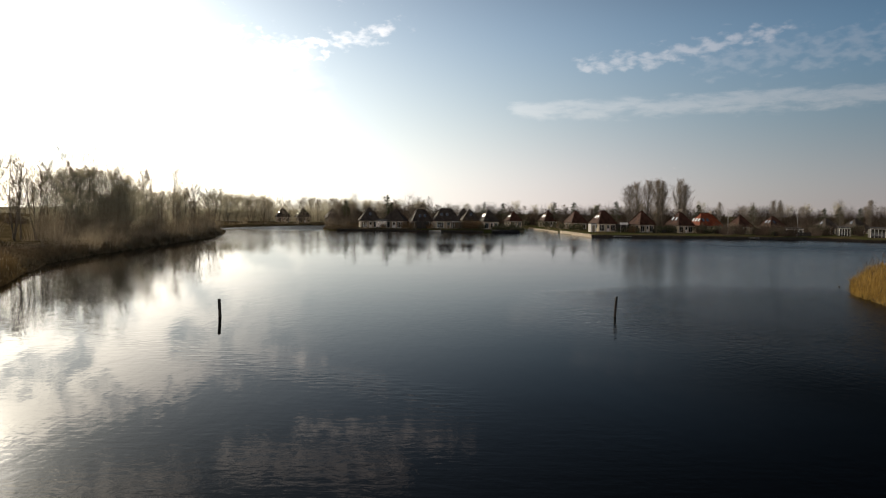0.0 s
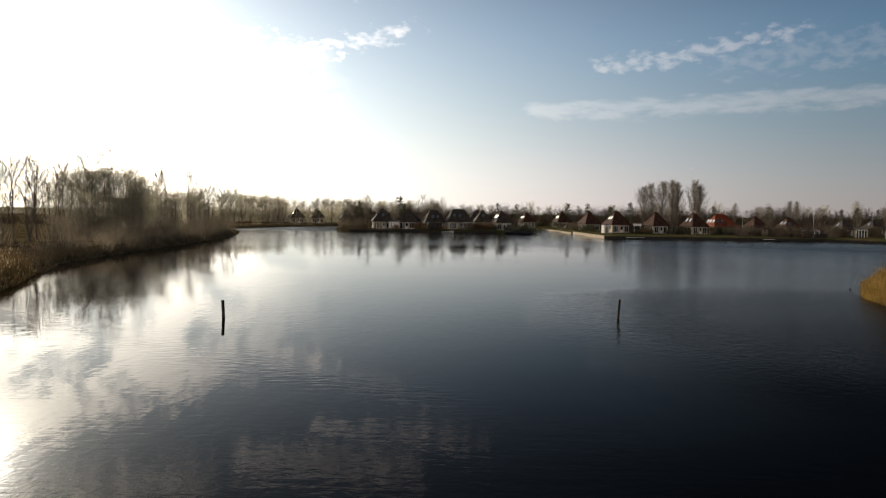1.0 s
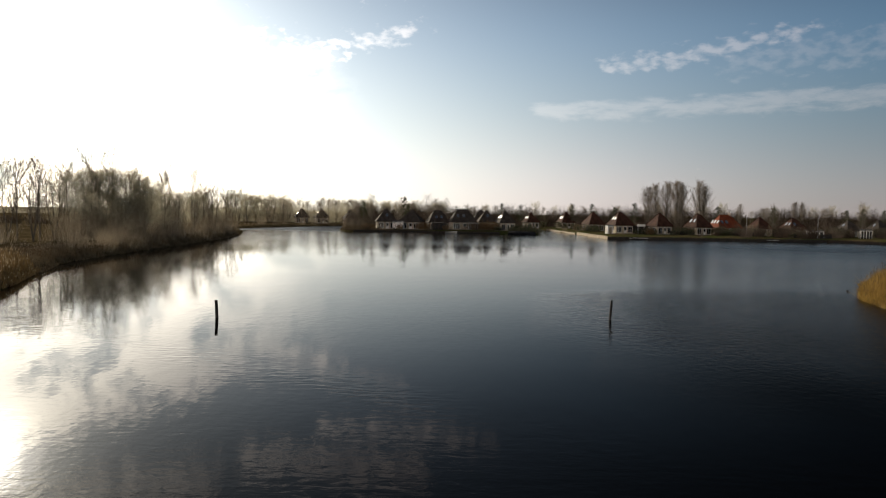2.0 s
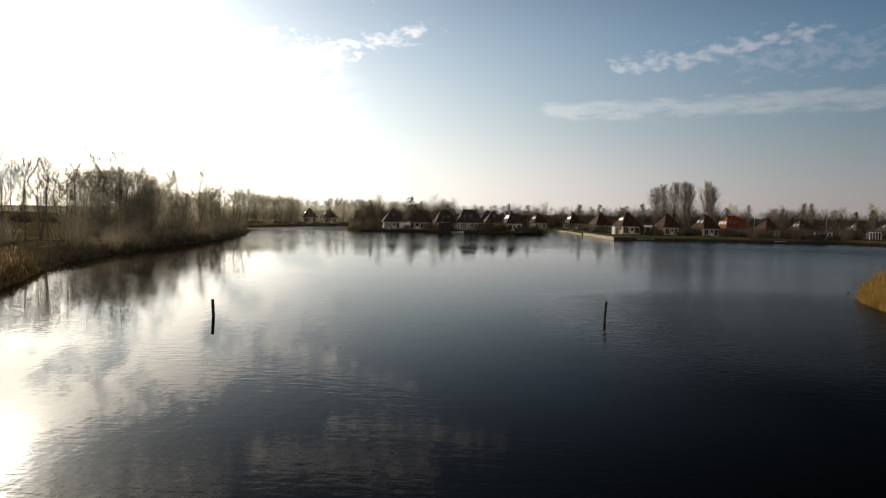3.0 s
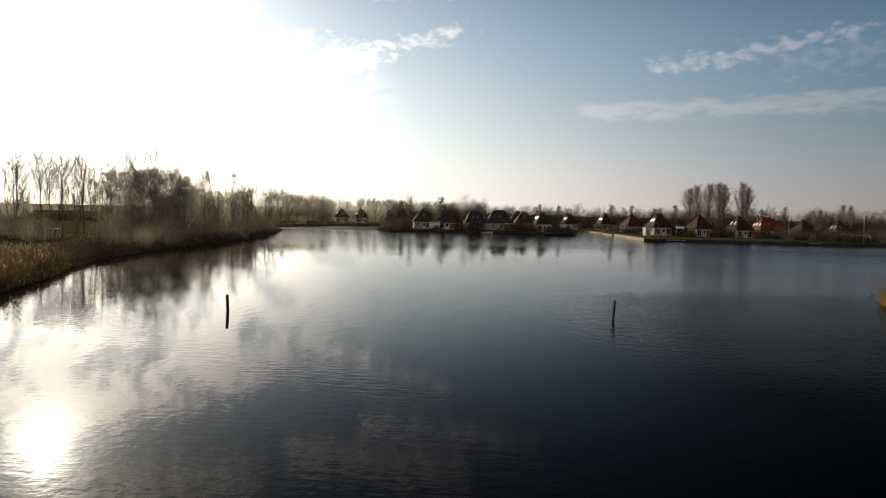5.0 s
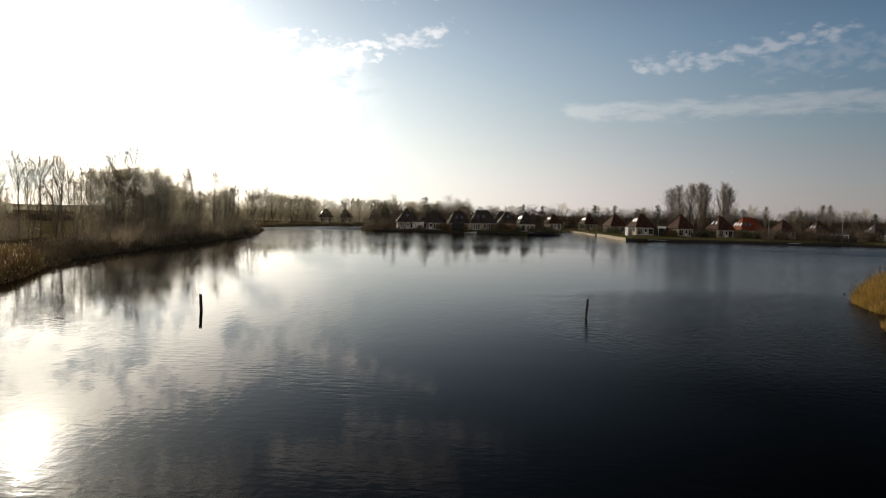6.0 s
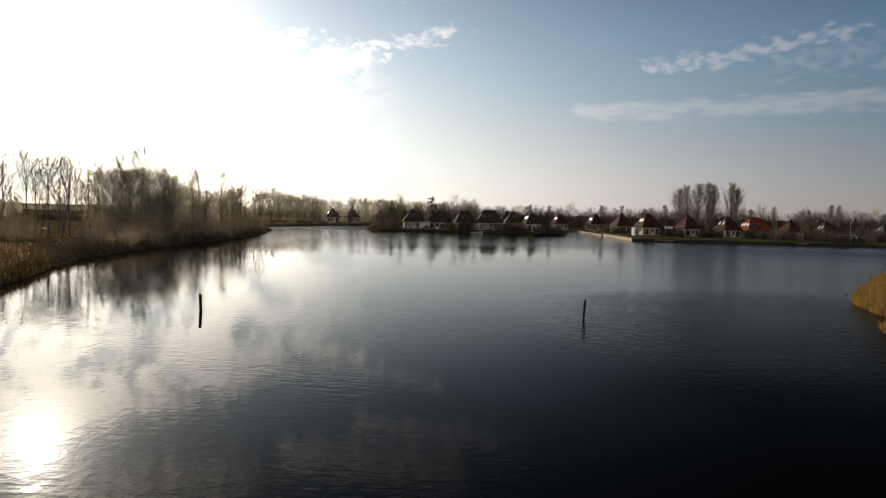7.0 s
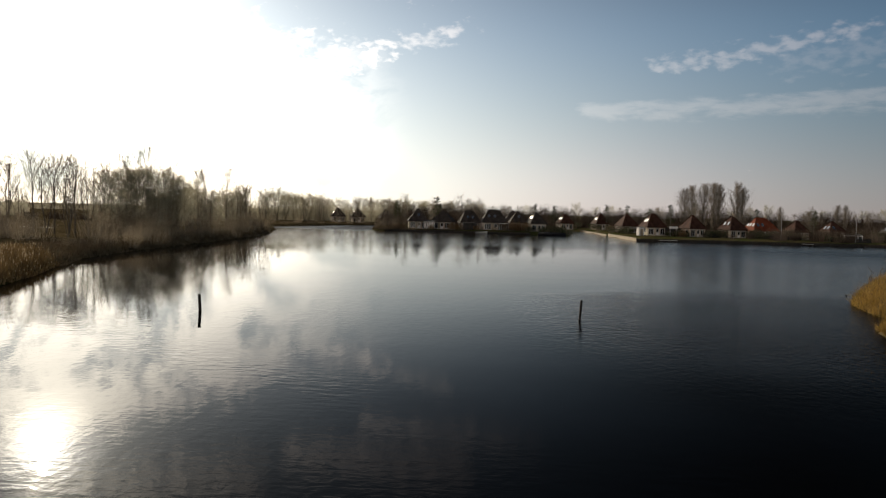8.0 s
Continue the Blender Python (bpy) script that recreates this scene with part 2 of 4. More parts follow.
    n.plug(n.math("ADD", skin, n.math("ADD", n.math("ADD", n.math("MULTIPLY", squall, 0.05), n.math("MULTIPLY", channel, n.ramp(n.noise(n.stretch(at, 0.06, 0.22, 1), 1.0, 3.0, 0.6), 0.35, 0.6, 0.12, 0.42))), n.math("ADD", n.math("MULTIPLY", breeze, n.math("MULTIPLY", n.ramp(sep.outputs[1], 50.0, 190.0, 0.05, 0.6), n.ramp(sep.outputs[1], 150.0, 190.0, 1.0, 0.2))), 0.008))), p.inputs["Roughness"])
    swell = n.noise(n.stretch(at, 1.5, 0.5, 1), 1.0, 2.0, 0.5, 0.3)
    chop = n.noise(n.stretch(at, 2.8, 2.2, 1), 1.0, 3.0, 0.5, 0.5)
    ripple = n.noise(n.stretch(at, 1.1, 3.0, 1), 1.0, 2.2, 0.5, 0.35)
    fret = n.math("MULTIPLY", n.math("MULTIPLY", n.noise(n.stretch(at, 2.2, 1.8, 1), 1.0, 3.0, 0.55, 0.6), corner), 0.0045)
    b = n.add("ShaderNodeBump")
    b.inputs["Distance"].default_value = 1.0
    n.plug(n.math("ADD", n.math("ADD", fret, n.math("MULTIPLY", swell, n.math("ADD", n.math("MULTIPLY", breeze, 0.012), 0.004))), n.math("ADD", n.math("MULTIPLY", chop, n.math("ADD", n.math("MULTIPLY", breeze, 0.095), n.math("ADD", n.math("MULTIPLY", squall, 0.055), n.math("MULTIPLY", channel, 0.03)))), n.math("MULTIPLY", ripple, n.math("ADD", n.math("ADD", n.math("MULTIPLY", breeze, 0.01), 0.0016), stirred)))), b.inputs["Height"])
    n.plug(b.outputs[0], p.inputs["Normal"])
    n.plug(p.outputs[0], n.add("ShaderNodeOutputMaterial").inputs[0])
    return m


def make_glass():
    m = bpy.data.materials.new("window_glass")
    m.use_nodes = True
    n = Nodes(m.node_tree)
    p = n.add("ShaderNodeBsdfPrincipled")
    p.inputs["Base Color"].default_value = (0.015, 0.018, 0.02, 1)
    p.inputs["Roughness"].default_value = 0.04
    p.inputs["IOR"].default_value = 2.3
    n.plug(p.outputs[0], n.add("ShaderNodeOutputMaterial").inputs[0])
    return m


def make_coated_glass():
    m = bpy.data.materials.new("sun_control_glass")
    m.use_nodes = True
    n = Nodes(m.node_tree)
    p = n.add("ShaderNodeBsdfPrincipled")
    p.inputs["Base Color"].default_value = (0.86, 0.82, 0.76, 1)
    p.inputs["Metallic"].default_value, p.inputs["Roughness"].default_value = 0.9, 0.24
    n.plug(p.outputs[0], n.add("ShaderNodeOutputMaterial").inputs[0])
    return m


def make_ground():
    """Winter grass, dead grass and bare earth, patch by patch."""
    m = bpy.data.materials.new("winter_ground")
    m.use_nodes = True
    n = Nodes(m.node_tree)
    at = n.add("ShaderNodeTexCoord").outputs["Object"]
    sep = n.add("ShaderNodeSeparateXYZ")
    n.plug(at, sep.inputs[0])
    lawn = n.ramp(n.math("ADD", sep.outputs[0], n.math("MULTIPLY", n.noise(at, 0.05), 30.0)), -30.0, -10.0)
    green = n.mix(n.noise(at, 0.6, 5.0), (0.034, 0.043, 0.014, 1), (0.072, 0.078, 0.026, 1))
    dead = n.mix(n.ramp(n.noise(at, 0.35, 6.0, 0.65), 0.35, 0.65), (0.05, 0.04, 0.022, 1), (0.12, 0.092, 0.05, 1))
    tuft = n.ramp(n.noise(at, 0.12, 4.0), 0.35, 0.62)
    p = n.add("ShaderNodeBsdfPrincipled")
    n.plug(n.mix(n.math("MULTIPLY", lawn, tuft), dead, green), p.inputs["Base Color"])
    p.inputs["Roughness"].default_value, p.inputs["Specular IOR Level"].default_value = 0.95, 0.0
    b = n.add("ShaderNodeBump")
    b.inputs["Strength"].default_value, b.inputs["Distance"].default_value = 0.5, 0.06
    n.plug(n.noise(at, 3.0, 6.0, 0.7), b.inputs["Height"])
    n.plug(b.outputs[0], p.inputs["Normal"])
    n.plug(p.outputs[0], n.add("ShaderNodeOutputMaterial").inputs[0])
    return m


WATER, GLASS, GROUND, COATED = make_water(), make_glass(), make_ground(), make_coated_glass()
BRAMBLE = surface("bramble_stems", (0.065, 0.048, 0.036), (0.145, 0.108, 0.08), 0.5, 0.9, vary=0.3, thin=0.1)
BARK = surface("grey_bark", (0.09, 0.075, 0.058), (0.20, 0.172, 0.138), 1.2, 0.9, 0.6, stretch=(1, 1, 0.25))
# high translucent share of TWIG, WILLOW and SCRUB stands in for haze
TWIG = surface("bare_twigs", (0.17, 0.14, 0.105), (0.32, 0.27, 0.21), 0.5, 0.85, vary=0.25, thin=0.34)
WILLOW = surface("willow_twigs", (0.41, 0.38, 0.29), (0.57, 0.535, 0.42), 0.4, 0.85, vary=0.2, thin=0.75)
SCRUB = surface("scrub_twigs", (0.20, 0.165, 0.12), (0.35, 0.295, 0.215), 0.5, 0.9, vary=0.3, thin=0.55)
NEEDLES = surface("pine_needles", (0.03, 0.042, 0.02), (0.075, 0.085, 0.04), 0.7, 0.85, vary=0.25, thin=0.3)
HEDGE = surface("beech_hedge_leaves", (0.10, 0.055, 0.022), (0.24, 0.14, 0.05), 1.5, 0.9, vary=0.25)
IVY = surface("evergreen_hedge_leaves", (0.02, 0.03, 0.012), (0.06, 0.075, 0.025), 1.5, 0.8, vary=0.25)
REED = surface("dry_reed", (0.17, 0.105, 0.026), (0.36, 0.235, 0.06), 0.5, 0.8, vary=0.1, thin=0.4)
BROWN_REED = surface("brown_reed", (0.15, 0.098, 0.042), (0.27, 0.185, 0.082), 0.5, 0.85, thin=0.15)
DEAD_GRASS = surface("dead_grass", (0.09, 0.07, 0.042), (0.19, 0.148, 0.088), 0.5, 0.9, thin=0.12)
PALE_PLUME = surface("pale_reed_plumes", (0.30, 0.235, 0.14), (0.50, 0.41, 0.27), 1.0, 0.95, thin=0.4)
# base colour kept dark, painting in the silhouette of backlit plumes
PLUME = surface("reed_plumes", (0.06, 0.038, 0.022), (0.13, 0.09, 0.055), 1.0, 0.95, thin=0.2)
WET_WOOD = surface("wet_dark_timber", (0.012, 0.010, 0.008), (0.045, 0.036, 0.027), 2.0, 0.6, 0.7, stretch=(1, 1, 0.15))
TIMBER = surface("weathered_timber", (0.20, 0.16, 0.11), (0.42, 0.35, 0.25), 1.5, 0.85, 0.5, stretch=(1, 1, 0.3))
SLATE = tiled("dark_slate_tiles", (0.04, 0.034, 0.029), (0.085, 0.073, 0.063))
BROWN_TILE = tiled("brown_roof_tiles", (0.040, 0.020, 0.014), (0.088, 0.042, 0.028))
RED_TILE = tiled("orange_red_roof_tiles", (0.14, 0.037, 0.018), (0.27, 0.072, 0.033))
PLASTER = surface("white_plaster", (0.38, 0.325, 0.24), (0.53, 0.455, 0.345), 0.8, 0.9, 0.2)
BRICK = surface("buff_brick", (0.30, 0.24, 0.17), (0.44, 0.36, 0.27), 1.0, 0.9, 0.4)
PAINT = surface("white_paint", (0.68, 0.65, 0.60), (0.80, 0.78, 0.73), 1.0, 0.5, spec=0.5)
DARK_PAINT = surface("dark_stained_boards", (0.018, 0.016, 0.014), (0.05, 0.045, 0.04), 1.0, 0.7)
STEEL = surface("pale_steel", (0.3, 0.3, 0.3), (0.42, 0.42, 0.41), 1.0, 0.4, spec=0.6)
HULL = surface("grey_white_hull", (0.30, 0.31, 0.32), (0.44, 0.44, 0.43), 1.0, 0.3, spec=0.5)
COVER = surface("dark_boat_cover", (0.015, 0.018, 0.025), (0.04, 0.045, 0.055), 1.0, 0.7, 0.4)


# ---- building helpers ----
def mesh_of(name, verts, faces, material, smooth=False):
    me = bpy.data.meshes.new(name)
    me.from_pydata(verts, [], faces)
    me.materials.append(material)
    if smooth:
        for p in me.polygons:
            p.use_smooth = True
    me.update()
    return me


def part(name, bm, material, parent, label=""):
    """Links a bmesh as one mesh object under a thing or under a part."""
    me = bpy.data.meshes.new(name)
    bm.normal_update()
    bm.to_mesh(me)
    bm.free()
    me.materials.append(material)
    ob = new(name, me)
    ob.parent = parent
    return tagged(ob, label)


def data_part(name, me, parent, label=""):
    ob = new(name, me)
    ob.parent = parent
    return tagged(ob, label)


def box(bm, x0, x1, y0, y1, z0, z1, m=None, bevel=0.0):
    made = bmesh.ops.create_cube(bm, size=1.0)["verts"]
    for v in made:
        v.co = Vector((x0 + (v.co.x + 0.5) * (x1 - x0), y0 + (v.co.y + 0.5) * (y1 - y0), z0 + (v.co.z + 0.5) * (z1 - z0)))
    if bevel:
        edges = {e for v in made for e in v.link_edges}
        made = bmesh.ops.bevel(bm, geom=list(edges), offset=bevel, segments=1, affect="EDGES")["verts"]
    if m is not None:
        bmesh.ops.transform(bm, matrix=m, verts=[v for v in made if v.is_valid])
    return bm


def box_part(name, dims, material, parent, label="", m=None, bevel=0.0):
    return part(name, box(bmesh.new(), *dims, m, bevel), material, parent, label)


def thing(name, m, label, category, group="", kind=""):
    ob = new(name)
    ob.matrix_world = m
    ob.empty_display_size = 0.5
    return tagged(ob, label, category, group, kind)


def tube(segments, sides):
    """Verts and faces of tapered prisms, one for each (start, end, radius, radius); of 3 sides, thin twigs with one side open."""
    verts, faces = [], []
    for a, b, ra, rb in segments:
        d = b - a
        if d.length < 1e-6:
            continue
        d.normalize()
        u = d.orthogonal().normalized()
        w = d.cross(u)
        k = len(verts)
        if rb < 0.55 * ra and sides == 3:      # a twig that runs out to a point
            for i in range(3):
                t = 2 * math.pi * i / 3
                verts.append(a + u * (math.cos(t) * ra) + w * (math.sin(t) * ra))
            verts.append(b)
            faces += [(k, k + 1, k + 3), (k + 1, k + 2, k + 3)]
            continue
        for c, r in ((a, ra), (b, rb)):
            for i in range(sides):
                t = 2 * math.pi * i / sides
                verts.append(c + u * (math.cos(t) * r) + w * (math.sin(t) * r))
        for i in range(2 if sides == 3 else sides):
            j = (i + 1) % sides
            faces.append((k + i, k + j, k + sides + j, k + sides + i))
    return verts, faces


# ---- ground and lake ----
# the shore, round the open water
SHORE = [(-27, -60), (-27, 20), (-32, 50), (-35.5, 59), (-40, 70), (-44, 82), (-46, 96), (-47.2, 115), (-48.5, 134), (-50, 152),
         (-54, 180), (-62, 210), (-74, 243), (-70, 263), (-65, 278), (-57, 300), (-46, 306), (-38, 296), (-37, 275), (-41.5, 262),
         (-39.5, 240), (-34, 233), (-12, 235.5), (-4, 232.5), (13, 234), (22, 227.5), (25.5, 233), (27, 262), (30.5, 296), (32.5, 306), (34.6, 296),
         (36.6, 250), (39.8, 196.5), (62, 197.5), (80, 196.5), (98.5, 199.5), (108, 187), (132, 172), (165, 150), (175, 110), (120, 84),
         (70, 80), (46, 76), (39, 70), (33.4, 59.4), (32.0, 52.5), (33.2, 49.8), (31.4, 47.8), (28.7, 45.3), (27.7, 42), (28.5, 20), (28, -60)]


def shore_distance(x, y):
    """Metres from the shore: positive on land, negative on the water."""
    poly = np.array(SHORE, float)
    best = np.full(x.shape, 1e9)
    inside = np.zeros(x.shape, bool)
    for (ax, ay), (bx, by) in zip(poly, np.roll(poly, -1, 0)):
        dx, dy = bx - ax, by - ay
        t = np.clip(((x - ax) * dx + (y - ay) * dy) / (dx * dx + dy * dy), 0, 1)
        best = np.minimum(best, np.hypot(x - ax - t * dx, y - ay - t * dy))
        if dy:
            inside ^= ((ay > y) != (by > y)) & (x < ax + (y - ay) * dx / dy)
    return np.where(inside, -best, best)


def ground_height(x, y):
    d = shore_distance(np.asarray(x, float), np.asarray(y, float))
    rise = np.clip((d + 0.4) / 3.2, 0, 1)
    land = 0.12 + 0.68 * rise * rise * (3 - 2 * rise) + 0.12 * np.sin(x * 0.13 + 1) * np.sin(y * 0.11) * rise
    return np.where(d > -0.4, land * np.clip((d + 0.4) / 0.4, 0, 1), np.maximum(-2.0, -0.1 + d * 0.35))


def on_ground(x, y):
    return float(ground_height(np.array([x]), np.array([y]))[0])


def make_ground_sheet():
    def axis(lo, hi, step):
        inner = list(np.arange(lo, hi + 0.1, step))
        out = [lo - s for s in (4, 10, 22, 50, 120, 300, 800, 2000, 4200)]
        return np.array(out[::-1] + inner + [hi + s for s in (4, 10, 22, 50, 120, 300, 800, 2000, 4200)])
    xs, ys = axis(-130, 190, 2.0), axis(-66, 340, 2.0)
    gx, gy = np.meshgrid(xs, ys)
    gz = ground_height(gx, gy)
    w = len(xs)
    verts = np.stack([gx.ravel(), gy.ravel(), gz.ravel()], 1).tolist()
    faces = [(j * w + i, j * w + i + 1, j * w + w + i + 1, j * w + w + i) for j in range(len(ys) - 1) for i in range(w - 1)]
    ob = new("ground", mesh_of("ground", verts, faces, GROUND, True))
    tagged(ob, "flat grassy winter ground with low banks", "ground", kind="structure")
    bm = bmesh.new()
    lo, hi = (-180, -66), (190, 340)
    q = [bm.verts.new((x, y, 0.0)) for x, y in ((lo[0], lo[1]), (hi[0], lo[1]), (hi[0], hi[1]), (lo[0], hi[1]))]
    bm.faces.new(q)
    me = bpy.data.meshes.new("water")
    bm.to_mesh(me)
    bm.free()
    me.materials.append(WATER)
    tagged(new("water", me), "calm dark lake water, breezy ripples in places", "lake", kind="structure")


make_ground_sheet()


def flood_water(outline, z):
    """Shallow standing water on the meadow: a thin irregular sheet."""
    bm = bmesh.new()
    bm.faces.new([bm.verts.new((x, y, z)) for x, y in outline])
    me = bpy.data.meshes.new("flood_water")
    bm.to_mesh(me)
    bm.free()
    me.materials.append(WATER)
    tagged(new("water_1", me), "shallow standing water on the winter meadow", "water", kind="structure")


flood_water([(-103, 152.4), (-99, 150.6), (-95, 151), (-92, 150.2), (-93, 151.4), (-96, 151.8), (-99, 152.6)], 0.97)


# ---- trees ----
def grow(seed, height, trunk_r, base, reach, lean, lift, limbs, subs, twigs, twig_len, twig_r, crown=None, forks=1, wild=0.9):
    """Limb and twig segments of one bare tree, standing at the origin."""
    rng = random.Random(seed)
    wood, fine = [], []

    def jitter(a):
        return Vector((rng.uniform(-a, a), rng.uniform(-a, a), rng.uniform(-a, a)))

    stems = []
    for s in range(forks):
        out = Vector((math.cos(6.28 * s / forks + seed), math.sin(6.28 * s / forks + seed), 0)) * (0.0 if forks == 1 else height * 0.09)
        pts = [Vector((0, 0, -0.3))]
        for i in range(1, 8):
            f = i / 7
            pts.append(Vector((0, 0, height * f * (1 - 0.08 * (s > 0) * rng.random()))) + out * min(1, f * 2.2) + jitter(height * 0.012) * f)
        for i in range(7):
            r = trunk_r / math.sqrt(forks)
            wood.append((pts[i], pts[i + 1], r * (1 - i / 7.6) + 0.012, r * (1 - (i + 1) / 7.6) + 0.012))
        stems.append(pts)

    def along(pts, f):
        k = min(int(f * (len(pts) - 1)), len(pts) - 2)
        return pts[k].lerp(pts[k + 1], f * (len(pts) - 1) - k)

    for k in range(limbs):
        f = base + (0.97 - base) * (k + rng.random()) / limbs
        turn = k * 2.4 + rng.uniform(-0.5, 0.5)
        shape = crown((f - base) / (1 - base)) if crown else 1 - 0.75 * (f - base) / (1 - base)
        length = reach * height * shape * rng.uniform(0.75, 1.2)
        tilt = radians(lean) * rng.uniform(0.75, 1.2)
        way = Vector((math.cos(turn) * math.sin(tilt), math.sin(turn) * math.sin(tilt), math.cos(tilt)))
        p = along(stems[k % forks], f)
        pts = [p]
        for i in range(4):
            way = (way + Vector((0, 0, lift)) + jitter(0.09)).normalized()
            p = p + way * length / 4
            pts.append(p)
        r = max(trunk_r * 0.36 * (1 - f * 0.7), 0.018)
        for i in range(4):
            wood.append((pts[i], pts[i + 1], r * (1 - i / 4.6), r * (1 - (i + 1) / 4.6)))
        for j in range(subs):
            g = 0.2 + 0.8 * (j + rng.random()) / subs
            q = along(pts, min(g, 0.999))
            side = (way * 0.7 + jitter(wild) + Vector((0, 0, lift * 1.5))).normalized()
            ln = length * 0.42 * rng.uniform(0.6, 1.2) * (1.15 - 0.5 * g)
            mid = q + side * ln * 0.5 + jitter(ln * 0.05)
            end = mid + (side + Vector((0, 0, lift)) + jitter(0.2)).normalized() * ln * 0.5
            fine.append((q, mid, twig_r * 1.9, twig_r * 1.4))
            fine.append((mid, end, twig_r * 1.4, twig_r * 0.6))
            for w in range(twigs):
                h = rng.random()
                a = q.lerp(mid, h * 2) if h < 0.5 else mid.lerp(end, h * 2 - 1)
                tw = (side * 0.8 + jitter(wild * 0.9) + Vector((0, 0, lift * 2))).normalized()
                fine.append((a, a + tw * twig_len * rng.uniform(0.5, 1.2), twig_r, twig_r * 0.4))
    return wood, fine


def bare_tree(name, label, twig_material, seed, **shape):
    """One bare tree: trunk with its limbs, and a crown of twigs."""
    wood, fine = grow(seed, **shape)
    tree = thing(name, pose(0, 0, 0), label, "tree")
    data_part("trunk", mesh_of("trunk", *tube(wood, 5), BARK, True), tree)
    data_part("crown", mesh_of("crown", *tube(fine, 3), twig_material), tree)
    return tree


def round_crown(f):
    return 0.35 + 0.75 * math.sin(math.pi * min(1, f * 0.85 + 0.12))


def oval_crown(f):
    return 0.12 + 0.95 * math.sin(math.pi * (0.16 + 0.8 * f))


def fan_crown(f):
    return (0.75 + 0.35 * min(1.0, f / 0.35)) * (1.0 - 0.62 * max(0.0, (f - 0.4) / 0.6))


def egg_crown(f):
    return (0.3 + 0.7 * min(1.0, f / 0.3)) * (1.0 - 0.85 * max(0.0, (f - 0.3) / 0.7) ** 1.2)


def pine(seed, height):
    """An evergreen: bare trunk below, tiers of needle clumps with gaps above."""
    rng = random.Random(seed)
    tree = thing("pine_tree", pose(0, 0, 0), "dark green pine with an uneven open crown", "tree", "pines among the houses")
    wood = [(Vector((0, 0, -0.3)), Vector((0.1, 0, height * 0.55)), 0.2, 0.13), (Vector((0.1, 0, height * 0.55)), Vector((0, 0.1, height)), 0.13, 0.03)]
    verts, faces = [], []
    for k in range(26):
        f = 0.28 + 0.7 * (k + rng.random()) / 26
        turn = k * 2.4 + rng.random()
        ln = height * (0.26 * (1.08 - f) + 0.04) * rng.uniform(0.6, 1.25)
        a = Vector((0, 0, height * f))
        b = a + Vector((math.cos(turn) * ln, math.sin(turn) * ln, ln * rng.uniform(-0.05, 0.35)))
        wood.append((a, b, 0.05, 0.015))
        for c in range(60):
            g = rng.uniform(0.25, 1.1)
            at = a.lerp(b, g) + Vector((rng.gauss(0, 0.2), rng.gauss(0, 0.2), rng.gauss(0, 0.13))) * (1.25 - 0.5 * g)
            s = rng.uniform(0.12, 0.26)
            i = len(verts)
            verts += [at + Vector((rng.uniform(-s, s), rng.uniform(-s, s), rng.uniform(-s, s) * 0.8)) for q in range(3)]
            faces.append((i, i + 1, i + 2))
    data_part("trunk", mesh_of("trunk", *tube(wood, 5), BARK, True), tree)
    data_part("crown", mesh_of("crown", verts, faces, NEEDLES), tree)
    return tree


def bush(name, label, seed, height, spread, stems, material, leafy=0, thick=1.0):
    """A many-stemmed shrub: arching stems with side twigs, and leaf flakes where it keeps them."""
    rng = random.Random(seed)
    fine, verts, faces = [], [], []
    for k in range(stems):
        t, r = rng.uniform(0, 6.28), spread * math.sqrt(rng.random())
        root = Vector((math.cos(t) * r * 0.55, math.sin(t) * r * 0.55, -0.1))
        h = height * rng.uniform(0.55, 1.0) * (1 - 0.35 * (r / spread) ** 2)
        top = Vector((math.cos(t) * r + rng.gauss(0, 0.15), math.sin(t) * r + rng.gauss(0, 0.15), h))
        mid = root.lerp(top, 0.5) + Vector((rng.gauss(0, 0.1), rng.gauss(0, 0.1), h * 0.08))
        fine += [(root, mid, 0.026 * thick, 0.02 * thick), (mid, top, 0.02 * thick, 0.008 * thick)]
        for j in range(4 if leafy else 11):
            g = rng.uniform(0.35, 1.0) if leafy else rng.uniform(0.1, 1.0) ** 0.8
            a = mid.lerp(top, g) if leafy or rng.random() < 0.6 else root.lerp(mid, g)
            fine.append((a, a + Vector((rng.gauss(0, 0.4), rng.gauss(0, 0.4), rng.uniform(0.1, 0.8))) * height * 0.16, 0.015 * thick, 0.006 * thick))
            for c in range(leafy):
                at = mid.lerp(top, rng.uniform(-0.8, 1.05)) + Vector((rng.gauss(0, 0.18), rng.gauss(0, 0.18), rng.gauss(0, 0.12)))
                s = rng.uniform(0.08, 0.17)
                i = len(verts)
                verts += [at + Vector((rng.uniform(-s, s), rng.uniform(-s, s), rng.uniform(-s, s))) for q in range(3)]
                faces.append((i, i + 1, i + 2))
    ob = thing(name, pose(0, 0, 0), label, "shrub")
    data_part("crown", mesh_of("crown", *tube(fine, 3), SCRUB if leafy else material), ob)
    if leafy:
        data_part("foliage", mesh_of("foliage", verts, faces, material), ob)
    return ob


POPLARS = [bare_tree("poplar_tree", "tall bare poplar with an open fan of upright limbs", TWIG, 11 + i, height=15.5, trunk_r=0.17, base=0.22, reach=0.34,
                     lean=31, lift=0.06, limbs=34, subs=8, twigs=5, twig_len=1.2, twig_r=0.0125, forks=1 + i % 3, crown=fan_crown, wild=0.5) for i in range(6)]
BROADS = [bare_tree("poplar_tree", "broad bare poplar with a dense fan of fine limbs", TWIG, 31 + i, height=18.5, trunk_r=0.28, base=0.06, reach=0.42,
                    lean=26, lift=0.06, limbs=80, subs=8, twigs=6, twig_len=1.4, twig_r=0.0095, forks=1, crown=egg_crown, wild=0.6) for i in range(3)]
